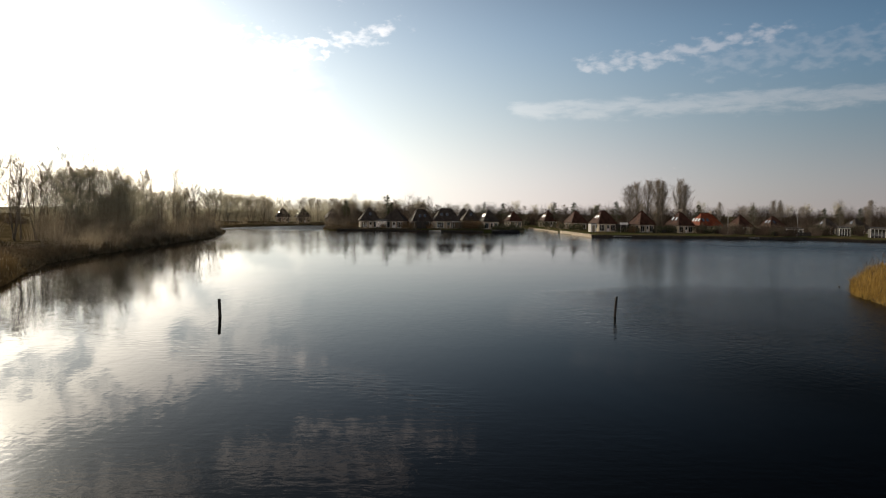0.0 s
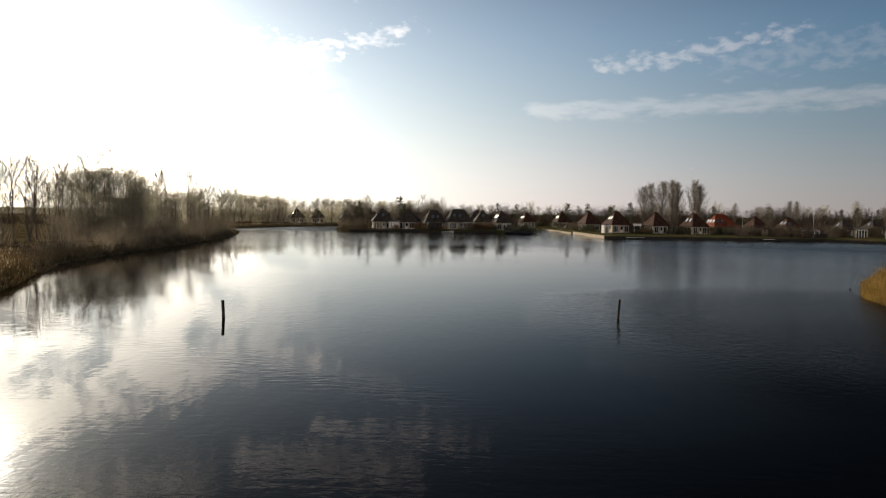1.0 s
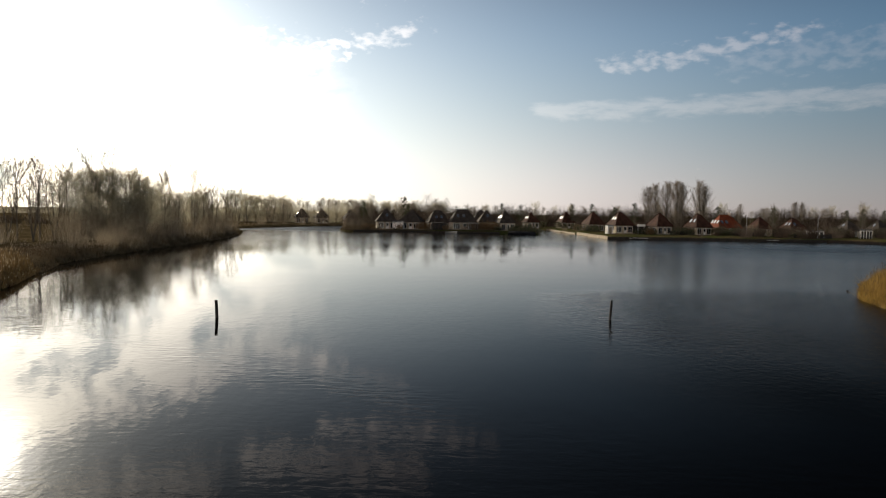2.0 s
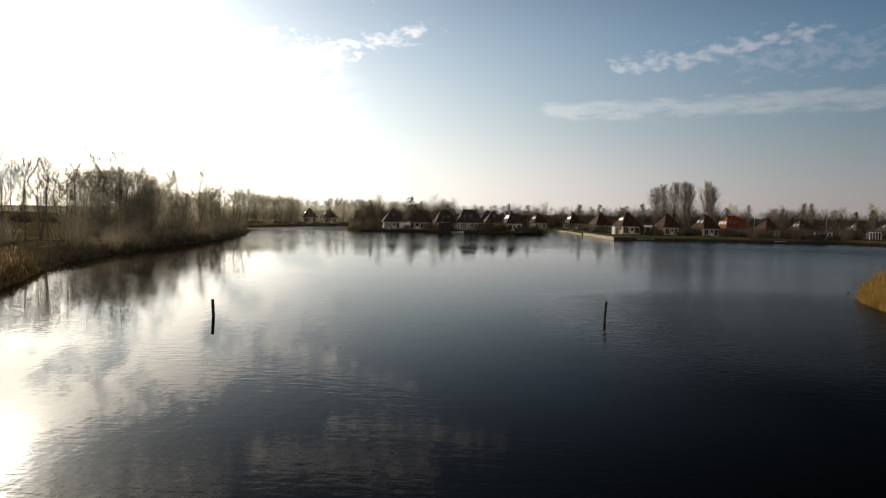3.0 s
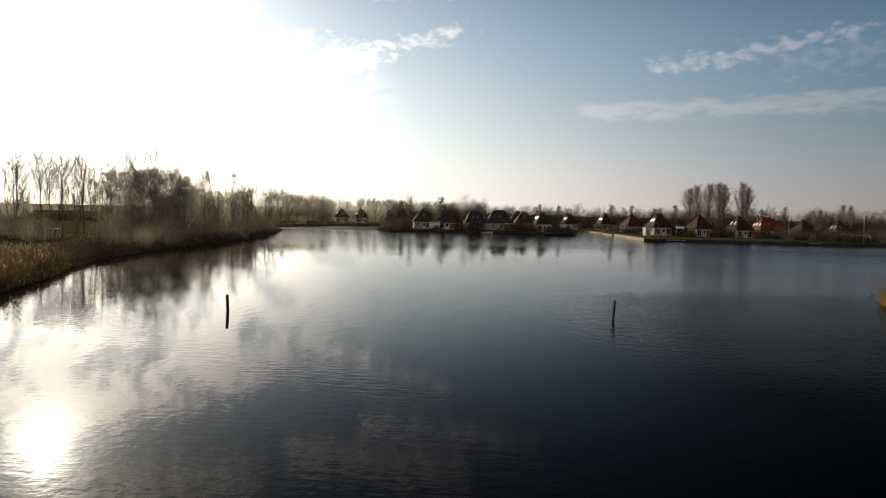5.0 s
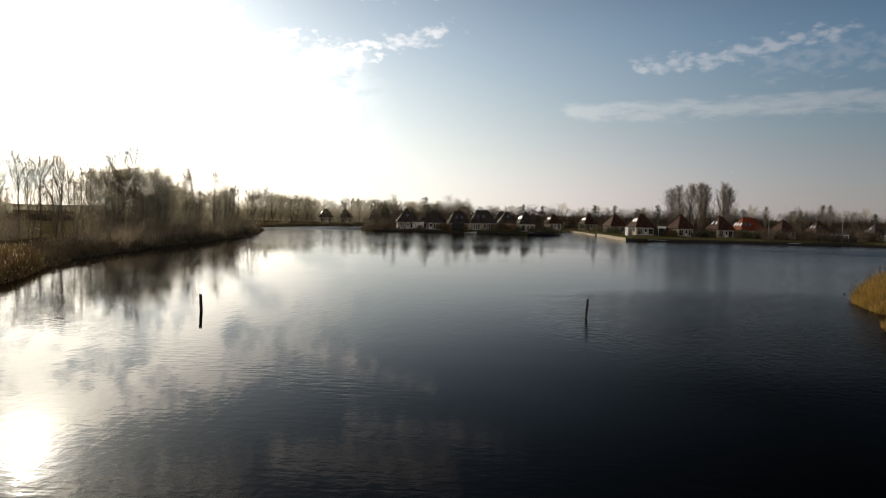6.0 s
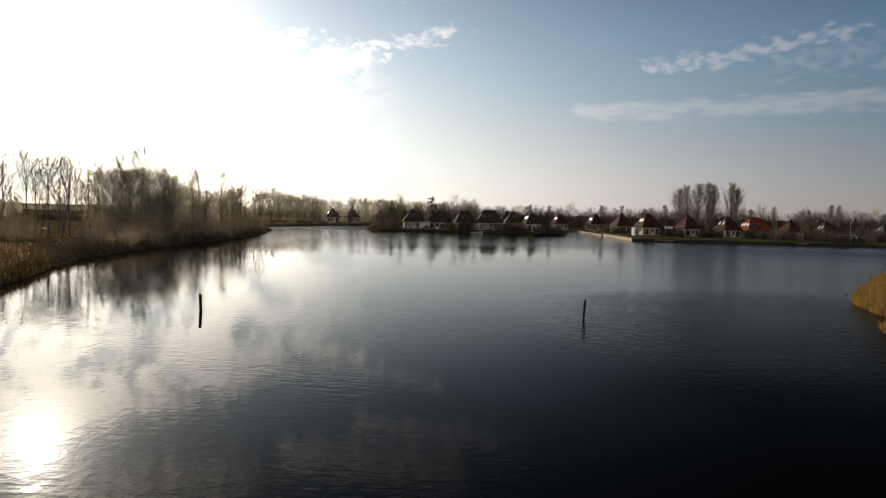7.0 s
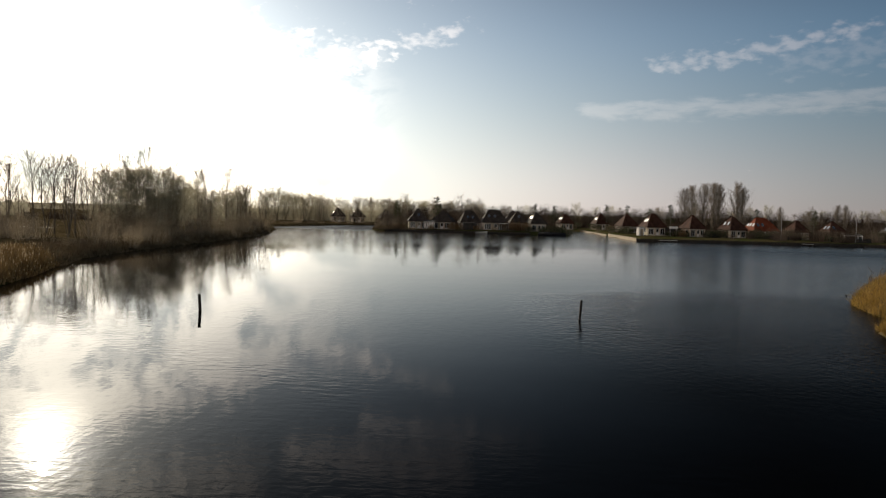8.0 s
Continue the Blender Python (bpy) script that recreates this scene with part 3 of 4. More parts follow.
WILLOWS = [bare_tree("willow_tree", "round bare willow with a dense haze of twigs", WILLOW, 51 + i, height=10.6, trunk_r=0.085, base=0.06, reach=0.40,
                     lean=48, lift=0.10, limbs=48, subs=10, twigs=10, twig_len=1.1, twig_r=0.006, crown=round_crown, forks=3, wild=1.05) for i in range(4)]
ALDERS = [bare_tree("alder_tree", "bare alder with a narrow twiggy crown", TWIG, 71 + i, height=10.5, trunk_r=0.12, base=0.05, reach=0.30,
                    lean=40, lift=0.08, limbs=30, subs=6, twigs=4, twig_len=1.1, twig_r=0.008, crown=oval_crown, forks=1 + i % 2, wild=0.7) for i in range(5)]
FAR_ALDERS = [bare_tree("alder_tree", "distant bare alder with a twiggy crown", TWIG, 171 + i, height=10.5, trunk_r=0.12, base=0.02, reach=0.36,
                        lean=38, lift=0.1, limbs=24, subs=6, twigs=4, twig_len=1.4, twig_r=0.018, crown=oval_crown, forks=1 + i % 2, wild=0.75) for i in range(5)]
FAR_WILLOWS = [bare_tree("willow_tree", "distant round bare willow in the haze", WILLOW, 191 + i, height=12.0, trunk_r=0.16, base=0.03, reach=0.44,
                         lean=50, lift=0.1, limbs=34, subs=8, twigs=6, twig_len=1.5, twig_r=0.019, crown=round_crown, forks=3, wild=0.9) for i in range(4)]
PINES = [pine(91 + i, 10.0) for i in range(3)]
SCRUBS = [bush("scrub_willow", "dense brown leafless willow scrub on the bank", 111 + i, 6.0, 3.2, 46, SCRUB, 0, 0.62) for i in range(4)]
THICKETS = [bush("thicket", "dense brown leafless thicket behind the gardens", 211 + i, 5.0, 3.4, 60, BRAMBLE, 0, 1.5) for i in range(4)]
LEAFY = [bush("beech_shrub", "shrub keeping its dry brown winter leaves", 131 + i, 2.6, 1.7, 45, HEDGE, 5) for i in range(3)]
GREENS = [bush("evergreen_shrub", "dark evergreen garden shrub", 151 + i, 2.2, 1.6, 40, IVY, 7) for i in range(3)]
used = set()


# the open meadow behind the tall trees of the bank, seen between their stems
CLEARING = [(-70, 128), (-87, 128), (-104, 156), (-262, 392), (-190, 392), (-89, 158)]


def in_clearing(x, y):
    hit = False
    for (ax, ay), (bx, by) in zip(CLEARING, CLEARING[1:] + CLEARING[:1]):
        if (ay > y) != (by > y) and x < ax + (y - ay) * (bx - ax) / (by - ay):
            hit = not hit
    return hit


def plant(models, x, y, size, rng, group="", squash=1.0):
    """Stands a copy of one of the models on the ground; the first use of a model moves the model itself."""
    model = models[rng.randrange(len(models))]
    m = pose(x, y, on_ground(x, y) - 0.05, rng.uniform(-2, 2), rng.uniform(-2, 2), rng.uniform(0, 360))
    m = m @ Matrix.Diagonal((size * squash, size * squash, size, 1))
    if model.name in used:
        ob = copy_thing(model, m)
        ob.matrix_basis = m
    else:
        used.add(model.name)
        ob = model
        ob.matrix_basis = m
    return tagged(ob, group=group)


def plant_band(models, line, depth, count, low, high, seed, group="", squash=1.0):
    """Copies scattered along a line of the plan, up to depth metres behind it (to the left of its direction)."""
    rng = random.Random(seed)
    ends = [Vector(p) for p in line]
    total = sum((b - a).length for a, b in zip(ends, ends[1:]))
    for k in range(count):
        s = total * (k + rng.random()) / count
        for a, b in zip(ends, ends[1:]):
            if s <= (b - a).length:
                break
            s -= (b - a).length
        d = (b - a).normalized()
        p = a + d * s + Vector((-d.y, d.x)) * depth * rng.random()
        if float(shore_distance(np.array([p.x]), np.array([p.y]))[0]) > 0.3 and not in_clearing(p.x, p.y):
            plant(models, p.x, p.y, rng.uniform(low, high), rng, group, squash)


def place(models, spots, seed, group="", squash=1.0):
    rng = random.Random(seed)
    for x, y, size in spots:
        plant(models, x, y, size, rng, group, squash)


# the wooded bank: tall open trees on the grass, the willow stand, then falling scrub
place(POPLARS, [(-78.5, 127, 0.93), (-76.0, 125.5, 0.84), (-72.6, 124.5, 0.90), (-70.2, 122.5, 0.84), (-68.0, 123, 0.80), (-66.9, 115, 0.56), (-82.3, 129, 0.93), (-84.6, 125, 0.88),
                (-87.5, 128, 0.80), (-90.5, 124, 0.74), (-94, 127, 0.86), (-99, 129, 0.84), (-104, 133, 0.9),
                (-77.2, 153, 1.07), (-73.3, 155, 1.09), (-80.5, 150, 0.88), (-69.8, 158, 0.92), (-75.8, 189, 1.03), (-77.8, 191, 0.9), (-70.2, 192, 0.95), (-66.8, 194, 0.76), (-62.6, 200, 0.68)], 1, "tall trees on the bank")
place(WILLOWS, [(-82.5, 151, 1.0), (-79, 148, 1.1), (-76, 152, 1.15), (-73, 149, 1.14), (-70, 153, 1.14), (-67.4, 157, 1.04), (-78, 158, 1.15), (-71, 162, 1.1), (-80.8, 154, 1.1), (-75.5, 156, 1.18), (-73, 160, 1.16), (-66, 153, 0.94)], 2, "willows on the bank", 1.3)
plant_band(WILLOWS, [(-61, 132), (-66, 168)], 10, 7, 0.62, 0.86, 3, "willows on the bank", 1.3)
plant_band(WILLOWS, [(-61, 162), (-67, 206)], 12, 11, 0.64, 0.86, 43, "willows on the bank", 1.3)
place(ALDERS, [(-64.6, 193, 1.1), (-66, 195, 1.0)], 44, "alders on the bank")
plant_band(ALDERS, [(-58, 150), (-64, 208)], 10, 12, 0.6, 0.85, 4, "alders on the bank")
plant_band(SCRUBS, [(-49.5, 104), (-50.5, 134), (-52, 154), (-56, 182), (-66, 216)], 8, 35, 0.6, 1.0, 5, "scrub on the bank", 1.25)
plant_band(SCRUBS, [(-58, 118), (-62, 136), (-68, 146)], 8, 20, 0.8, 1.15, 56, "scrub on the bank", 1.25)
place(SCRUBS, [(-66, 103, 0.8), (-70, 106, 0.9), (-68.5, 110, 0.75), (-73.5, 111, 0.95), (-76.5, 114, 1.0), (-79, 119, 1.0), (-83, 121, 1.05), (-85.5, 117, 1.05), (-80, 112, 1.0), (-89, 123, 1.1), (-64, 99, 0.6)], 40, "scrub on the bank", 1.3)
# a low hedge on the far side of the meadow
place(THICKETS, [(-132 - 3.4 * k, 232 + 2.0 * (k % 3), 0.55 + 0.08 * (k % 4)) for k in range(9)], 57, "hedge across the meadow", 1.3)
plant_band(SCRUBS, [(-47.5, 86), (-50, 112)], 8, 12, 0.25, 0.45, 7, "scrub on the bank", 1.5)
plant_band(SCRUBS, [(-46, 92), (-47.6, 115), (-49, 134), (-50.5, 152), (-55, 180)], 3, 40, 0.25, 0.55, 36, "scrub on the bank", 1.5)
plant_band(FAR_ALDERS, [(-100, 170), (-75, 215)], 30, 10, 0.8, 1.05, 8, "alders on the bank")
# behind the channel
plant_band(FAR_WILLOWS, [(-122, 262), (-96, 322)], 26, 14, 0.9, 1.1, 9, "trees beyond the channel")
plant_band(FAR_ALDERS, [(-76, 292), (-36, 318)], 18, 16, 0.7, 1.0, 10, "trees beyond the channel")
plant_band(FAR_WILLOWS, [(-120, 400), (-20, 430)], 40, 26, 0.8, 0.95, 11, "trees beyond the channel")
plant_band(FAR_WILLOWS, [(-108, 330), (-80, 342)], 14, 12, 0.85, 1.0, 54, "trees beyond the channel", 1.2)
plant_band(FAR_WILLOWS, [(-58, 346), (-6, 352)], 20, 14, 0.68, 0.86, 55, "trees beyond the channel", 1.15)
plant_band(SCRUBS, [(-130, 300), (-60, 345), (-20, 345)], 20, 26, 0.8, 1.2, 37, "scrub beyond the channel", 1.3)
plant_band(SCRUBS, [(-78, 262), (-64, 290), (-46, 312)], 8, 14, 0.35, 0.7, 12, "scrub beyond the channel", 1.3)
# on the point with the dark-roofed houses
plant_band(SCRUBS, [(-40.5, 262), (-38.6, 241), (-33, 234.5)], 7, 18, 0.35, 0.75, 13, "scrub on the point", 1.2)
place(ALDERS, [(-32.6, 272, 1.1), (-22, 268, 0.95), (-12, 272, 1.12), (-9, 276, 1.0), (-5, 280, 1.0), (-28, 262, 0.75), (-36, 258, 0.7), (6, 284, 0.8)], 14, "trees on the point")
place(PINES, [(-36, 274, 1.0), (-21, 272, 1.12), (-19, 262, 0.85), (16, 290, 0.95), (24, 300, 0.95), (79, 300, 1.2), (45, 300, 1.0), (54, 306, 1.0),
              (100, 290, 0.95), (118, 282, 0.95), (146, 272, 0.95), (158, 280, 0.9), (61, 296, 0.9), (68, 290, 1.05), (135, 262, 0.85)], 15, "pines among the houses")
# the tree line behind all the houses
plant_band(FAR_ALDERS, [(-34, 300), (40, 345), (120, 330), (200, 270)], 26, 46, 0.65, 0.9, 16, "tree line behind the houses")
plant_band(FAR_ALDERS, [(-40, 380), (120, 400), (280, 330)], 60, 22, 0.8, 1.0, 17, "tree line behind the houses")
plant_band(FAR_WILLOWS, [(-480, 420), (-260, 520), (0, 620), (420, 480)], 120, 40, 0.9, 1.3, 21, "far woods")
plant_band(THICKETS, [(-32, 258), (20, 272), (28, 308), (46, 312), (54, 270), (62, 246), (100, 252), (130, 258), (170, 240), (215, 205)], 8, 48, 0.65, 1.0, 18, "thickets behind the houses", 1.2)
plant_band(THICKETS, [(-40, 300), (30, 330), (110, 300), (200, 250)], 18, 46, 1.15, 1.7, 22, "thickets behind the houses", 1.3)
place(BROADS, [(73, 289, 0.86), (76.4, 291, 0.92), (79.4, 288, 0.95), (84, 290, 1.0), (86.6, 292, 0.93), (92.6, 290, 0.98), (95, 292, 0.88)], 19, "large poplars behind the houses", 1.28)
place(BROADS, [(112, 300, 0.55), (132, 296, 0.62), (150, 260, 0.6), (137, 300, 0.6)], 20, "trees behind the houses")


def wood_belt(name, label, line, depth, count, low, high, seed, material):
    """A far belt of young bare wood: thousands of thin stems with side twigs, too far off to count."""
    rng = random.Random(seed)
    ends = [Vector(p) for p in line]
    lengths = [(b - a).length for a, b in zip(ends, ends[1:])]
    fine = []
    for k in range(count):
        s, i = rng.random() * sum(lengths), 0
        while s > lengths[i] and i < len(lengths) - 1:
            s -= lengths[i]
            i += 1
        d = (ends[i + 1] - ends[i]).normalized()
        p = ends[i] + d * s + Vector((-d.y, d.x)) * depth * rng.random()
        if in_clearing(p.x, p.y):
            continue
        swell = 0.9 + 0.35 * noise.noise((p.x * 0.045, p.y * 0.045, seed)) + 0.42 * noise.noise((p.x * 0.16, p.y * 0.16, seed))
        h = rng.uniform(low, high) * swell
        root = Vector((p.x, p.y, 0.4))
        mid = root + Vector((rng.gauss(0, 0.25), rng.gauss(0, 0.25), h * 0.5))
        top = mid + Vector((rng.gauss(0, 0.5), rng.gauss(0, 0.5), h * 0.5))
        fine += [(root, mid, 0.06, 0.045), (mid, top, 0.045, 0.015)]
        for j in range(6):
            a = root.lerp(mid, rng.uniform(0.3, 1)) if j < 1 else mid.lerp(top, rng.random())
            fine.append((a, a + Vector((rng.gauss(0, 0.9), rng.gauss(0, 0.9), rng.uniform(0.3, 1.3))), 0.028, 0.012))
    return tagged(new(name, mesh_of(name, *tube(fine, 3), material)), label, "woodland", kind="stuff")


wood_belt("far_wood", "belt of bare brown wood behind the holiday park", [(-45, 322), (40, 352), (130, 335), (210, 275), (300, 190)], 18, 13000, 7.4, 10.0, 61, BRAMBLE)
wood_belt("far_wood", "belt of bare wood beyond the channel", [(-190, 270), (-125, 330), (-40, 350)], 24, 4800, 7.0, 9.2, 62, WILLOW)
wood_belt("far_wood", "far belt of bare wood across the fields", [(-620, 520), (-400, 560), (-180, 560)], 40, 3400, 4.5, 9.5, 64, WILLOW)


# ---- houses ----
def hip_roof(w, d, z0, h, ridge, over=0.35, thick=0.16):
    """A steep hip roof with overhanging eaves and a short ridge along x."""
    bm = bmesh.new()
    x, y = w / 2 + over, d / 2 + over
    low = [bm.verts.new((a * x, b * y, z0 - 0.25)) for a, b in ((-1, -1), (1, -1), (1, 1), (-1, 1))]
    lip = [bm.verts.new((a * x, b * y, z0 - 0.25 + thick)) for a, b in ((-1, -1), (1, -1), (1, 1), (-1, 1))]
    r0, r1 = bm.verts.new((-ridge / 2, 0, z0 + h)), bm.verts.new((ridge / 2, 0, z0 + h))
    bm.faces.new(low[::-1])
    for i in range(4):
        bm.faces.new((low[i], low[(i + 1) % 4], lip[(i + 1) % 4], lip[i]))
    bm.faces.new((lip[0], lip[1], r1, r0))
    bm.faces.new((lip[1], lip[2], r1))
    bm.faces.new((lip[2], lip[3], r0, r1))
    bm.faces.new((lip[3], lip[0], r0))
    return bm


def ridge_cap(w, d, z0, h, ridge, over=0.35):
    """Rounded cap tiles along the ridge and the four hips."""
    x, y = w / 2 + over, d / 2 + over
    a, b = Vector((-ridge / 2, 0, z0 + h)), Vector((ridge / 2, 0, z0 + h))
    lines = [(a, b)] + [(Vector((s * x, t * y, z0 - 0.09)), a if s < 0 else b) for s in (-1, 1) for t in (-1, 1)]
    return tube([(p, q, 0.11, 0.11) for p, q in lines], 6)


def window(parent, m, w, h, frame_mat=None, bars=1, name="window"):
    """A framed window in a wall: local x along the wall, z up, y outwards negative."""
    bm = bmesh.new()
    t = 0.09
    for x0, x1, z0, z1 in ((-w / 2, w / 2, 0, t), (-w / 2, w / 2, h - t, h), (-w / 2, -w / 2 + t, t, h - t), (w / 2 - t, w / 2, t, h - t)):
        box(bm, x0, x1, -0.05, 0.05, z0, z1, m)
    for k in range(bars):
        x = -w / 2 + w * (k + 1) / (bars + 1)
        box(bm, x - 0.035, x + 0.035, -0.045, 0.045, t, h - t, m)
    win = part(name, bm, frame_mat or PAINT, parent)
    box_part("pane", (-w / 2 + t, w / 2 - t, -0.012, 0.012, t, h - t), GLASS, win, m=m)
    return win


def skylight(parent, at, normal, size=0.78, tall=1.15):
    """A roof window lying on the slope at a point, facing the normal."""
    up = (Vector((0, 0, 1)) - normal * normal.z).normalized()
    side = up.cross(normal)
    m = Matrix.Translation(at) @ Matrix((side, up, normal)).transposed().to_4x4()
    win = box_part("roof_window", (-size / 2 - 0.07, size / 2 + 0.07, -tall / 2 - 0.07, tall / 2 + 0.07, -0.05, 0.07), DARK_PAINT, parent, "", m, 0.015)
    box_part("pane", (-size / 2, size / 2, -tall / 2, tall / 2, 0.072, 0.085), COATED, win, m=m)


def house(x, y, turn, w, d, eave, rise, ridge, roof, wall, label, lights=(), chimney=False, glazed=True):
    """A hip-roofed holiday house. lights: roof windows as (side, along, up the slope)."""
    ob = thing("holiday_house", pose(x, y, on_ground(x, y) - 0.02, 0, 0, turn), label, "house", "holiday houses by the lake")
    z0 = eave
    lean = abs(radians(turn))
    w, d = (k / (math.cos(lean) + 0.8 * math.sin(lean)) - 0.3 for k in (w, d))
    part("roof", hip_roof(w, d, z0, rise, ridge), roof, ob)
    data_part("ridge_tiles", mesh_of("ridge_tiles", *ridge_cap(w, d, z0, rise, ridge), roof, True), ob)
    bm = bmesh.new()
    t = 0.28
    for length, off, ang in ((w, d / 2, 0), (d - 2 * t, w / 2, -90), (d - 2 * t, w / 2, 90), (w, d / 2, 180)):
        base = Matrix.Rotation(radians(ang), 4, "Z") @ pose(0, -off, 0)
        # openings: centre along the wall, width, sill, height
        if ang == 0:
            spots = [(-0.30 * length, 0.27 * length, 0.15, 1.95), (0.04 * length, 0.17 * length, 0.02, 2.1), (0.32 * length, 0.25 * length, 0.15, 1.95)]
        elif ang == 180:
            spots = [(0.0, 1.2, 0.85, 1.2)]
        else:
            spots = [(-0.24 * length, 0.26 * length, 0.85, 1.25), (0.24 * length, 0.26 * length, 0.85, 1.25)]
        x0 = -length / 2
        for c, ww, sill, hh in spots:
            hh = min(hh, z0 - sill - 0.12)
            box(bm, x0, c - ww / 2, 0, t, -0.3, z0, base)
            box(bm, c - ww / 2, c + ww / 2, 0, t, -0.3, sill, base)
            box(bm, c - ww / 2, c + ww / 2, 0, t, sill + hh, z0, base)
            x0 = c + ww / 2
            m = base @ pose(c, 0.09, sill)
            if hh > 1.96 and sill < 0.1:
                door = box_part("door", (-ww / 2, ww / 2, -0.03, 0.03, 0, hh), PAINT, ob, "", m, 0.01)
                box_part("pane", (-ww / 2 + 0.16, ww / 2 - 0.16, -0.042, -0.032, 0.9, hh - 0.15), GLASS, door, m=m)
            else:
                window(ob, m, ww, hh, None, 1 if ww < 1.6 else 2)
        box(bm, x0, length / 2, 0, t, -0.3, z0, base)
    part("wall", bm, wall, ob)
    xo, yo = w / 2 + 0.35, d / 2 + 0.35
    n_front = Vector((0, -(rise + 0.1), yo)).normalized()
    n_side = Vector((-(rise + 0.1), 0, xo - ridge / 2)).normalized()
    for side, along, up in lights:
        if side == "front":
            skylight(ob, Vector((along, -yo * (1 - up), z0 - 0.09 + (rise + 0.09) * up)), n_front)
        elif side == "left":
            skylight(ob, Vector((-xo + (xo - ridge / 2) * up, along, z0 - 0.09 + (rise + 0.09) * up)), n_side)
    if chimney:
        part("chimney", box(bmesh.new(), ridge / 2 - 0.2, ridge / 2 + 0.35, -0.25, 0.3, z0 + rise - 0.9, z0 + rise + 0.7, None, 0.03), BRICK, ob)
    return ob


DARK = "white-walled holiday house under a steep dark slate hip roof"
TAN = "white-walled holiday house under a steep brown tiled hip roof"
# the point
house(-25.0, 248, 12, 7.4, 7.4, 2.6, 4.0, 0.5, SLATE, PLASTER, DARK, [("front", 0.2, 0.5)])
house(-16.2, 248, -8, 7.8, 7.6, 2.6, 3.7, 0.6, SLATE, BRICK, "buff brick holiday house under a steep dark slate hip roof")
house(-7.6, 250, 14, 8.0, 7.6, 2.4, 3.9, 2.6, SLATE, PLASTER, DARK, [("front", -0.8, 0.45), ("front", 0.9, 0.45)])
house(0.8, 246, 10, 9.4, 8.0, 2.6, 4.0, 3.6, SLATE, PLASTER, DARK, [("front", -1.8, 0.5), ("front", 0.1, 0.5)])
house(7.2, 264, 5, 7.0, 7.0, 2.8, 4.0, 0.5, SLATE, BRICK, DARK)
house(8.9, 250, 8, 6.4, 6.6, 2.7, 3.7, 0.5, SLATE, PLASTER, DARK, [("front", 0.2, 0.55)])
house(14.8, 243, 19, 6.6, 6.6, 2.7, 3.7, 0.4, SLATE, PLASTER, DARK, [("left", -0.7, 0.5), ("left", 0.7, 0.5)])
house(28.3, 300, 21, 6.8, 6.8, 2.5, 3.6, 0.5, BROWN_TILE, PLASTER, TAN, [("left", -0.8, 0.5), ("left", 0.8, 0.5)])
# the bank with the brown and red roofs
house(42.8, 302, 17, 7.0, 7.0, 2.4, 4.2, 0.4, BROWN_TILE, PLASTER, TAN, [("left", -0.8, 0.45), ("left", 0.8, 0.45)])
house(47.6, 266, 19, 7.4, 7.4, 2.5, 4.2, 0.5, BROWN_TILE, BRICK, "buff brick holiday house under a steep brown tiled hip roof")
house(50.6, 234, 17, 7.6, 7.4, 2.6, 4.0, 1.2, BROWN_TILE, PLASTER, TAN, [("left", -0.7, 0.5), ("left", 0.7, 0.5)])
house(61.8, 230, 23, 7.0, 7.0, 2.6, 4.0, 0.4, BROWN_TILE, PLASTER, TAN)
house(73.0, 228, 23, 7.4, 7.4, 2.5, 4.1, 0.5, BROWN_TILE, PLASTER, TAN, [("left", -0.8, 0.45), ("left", 0.8, 0.45)], True)
house(85.2, 240, 15, 10.0, 8.0, 2.3, 4.0, 3.4, RED_TILE, BRICK, "brick holiday house under a bright orange-red tiled roof",
      [("left", -1.4, 0.45), ("left", 0.2, 0.45), ("left", 1.6, 0.45), ("front", -2.2, 0.45), ("front", -0.6, 0.45)], True)
house(91.6, 228, 21, 6.6, 6.6, 2.3, 3.4, 0.5, BROWN_TILE, BRICK, "brown-roofed brick holiday house among shrubs")
house(106.0, 238, 17, 7.4, 7.4, 2.1, 3.4, 0.6, BROWN_TILE, BRICK, "brown-roofed brick holiday house among shrubs", [("left", -1.0, 0.45), ("left", 0.4, 0.45), ("front", -0.8, 0.45)])
house(125.5, 242, 17, 7.4, 7.4, 2.1, 3.1, 0.6, SLATE, PLASTER, DARK, [("left", 0.0, 0.5)])
house(140.7, 252, 20, 7.6, 7.4, 2.0, 3.2, 0.6, SLATE, PLASTER, DARK, [("left", 0.0, 0.5)])
# beyond the channel
house(-70.5, 324, 20, 7.0, 7.0, 2.6, 3.6, 0.5, SLATE, BRICK, DARK, [("left", -0.8, 0.5), ("left", 0.6, 0.5)])
house(-62.0, 326, 22, 7.0, 7.0, 2.6, 3.6, 0.5, SLATE, BRICK, DARK, [("left", 0.2, 0.5)])
house(-50.0, 332, 24, 7.0, 7.0, 2.6, 3.6, 0.5, SLATE, BRICK, DARK, [("front", 0.0, 0.5)])


# ---- sheds, quays, poles, boats ----
def shed(x, y, turn, w, d, h, wall, label):
    ob = thing("garden_shed", pose(x, y, on_ground(x, y) - 0.02, 0, 0, turn), label, "shed", "sheds by the lake")
    box_part("wall", (-w / 2, w / 2, -d / 2, d / 2, -0.2, h), wall, ob, bevel=0.02)
    box_part("roof", (-w / 2 - 0.15, w / 2 + 0.15, -d / 2 - 0.15, d / 2 + 0.15, h, h + 0.14), DARK_PAINT, ob, bevel=0.02)
    box_part("door", (-0.45, 0.45, -d / 2 - 0.05, -d / 2 - 0.003, 0.05, min(2.0, h - 0.15)), WET_WOOD if wall is DARK_PAINT else TIMBER, ob)
    return ob


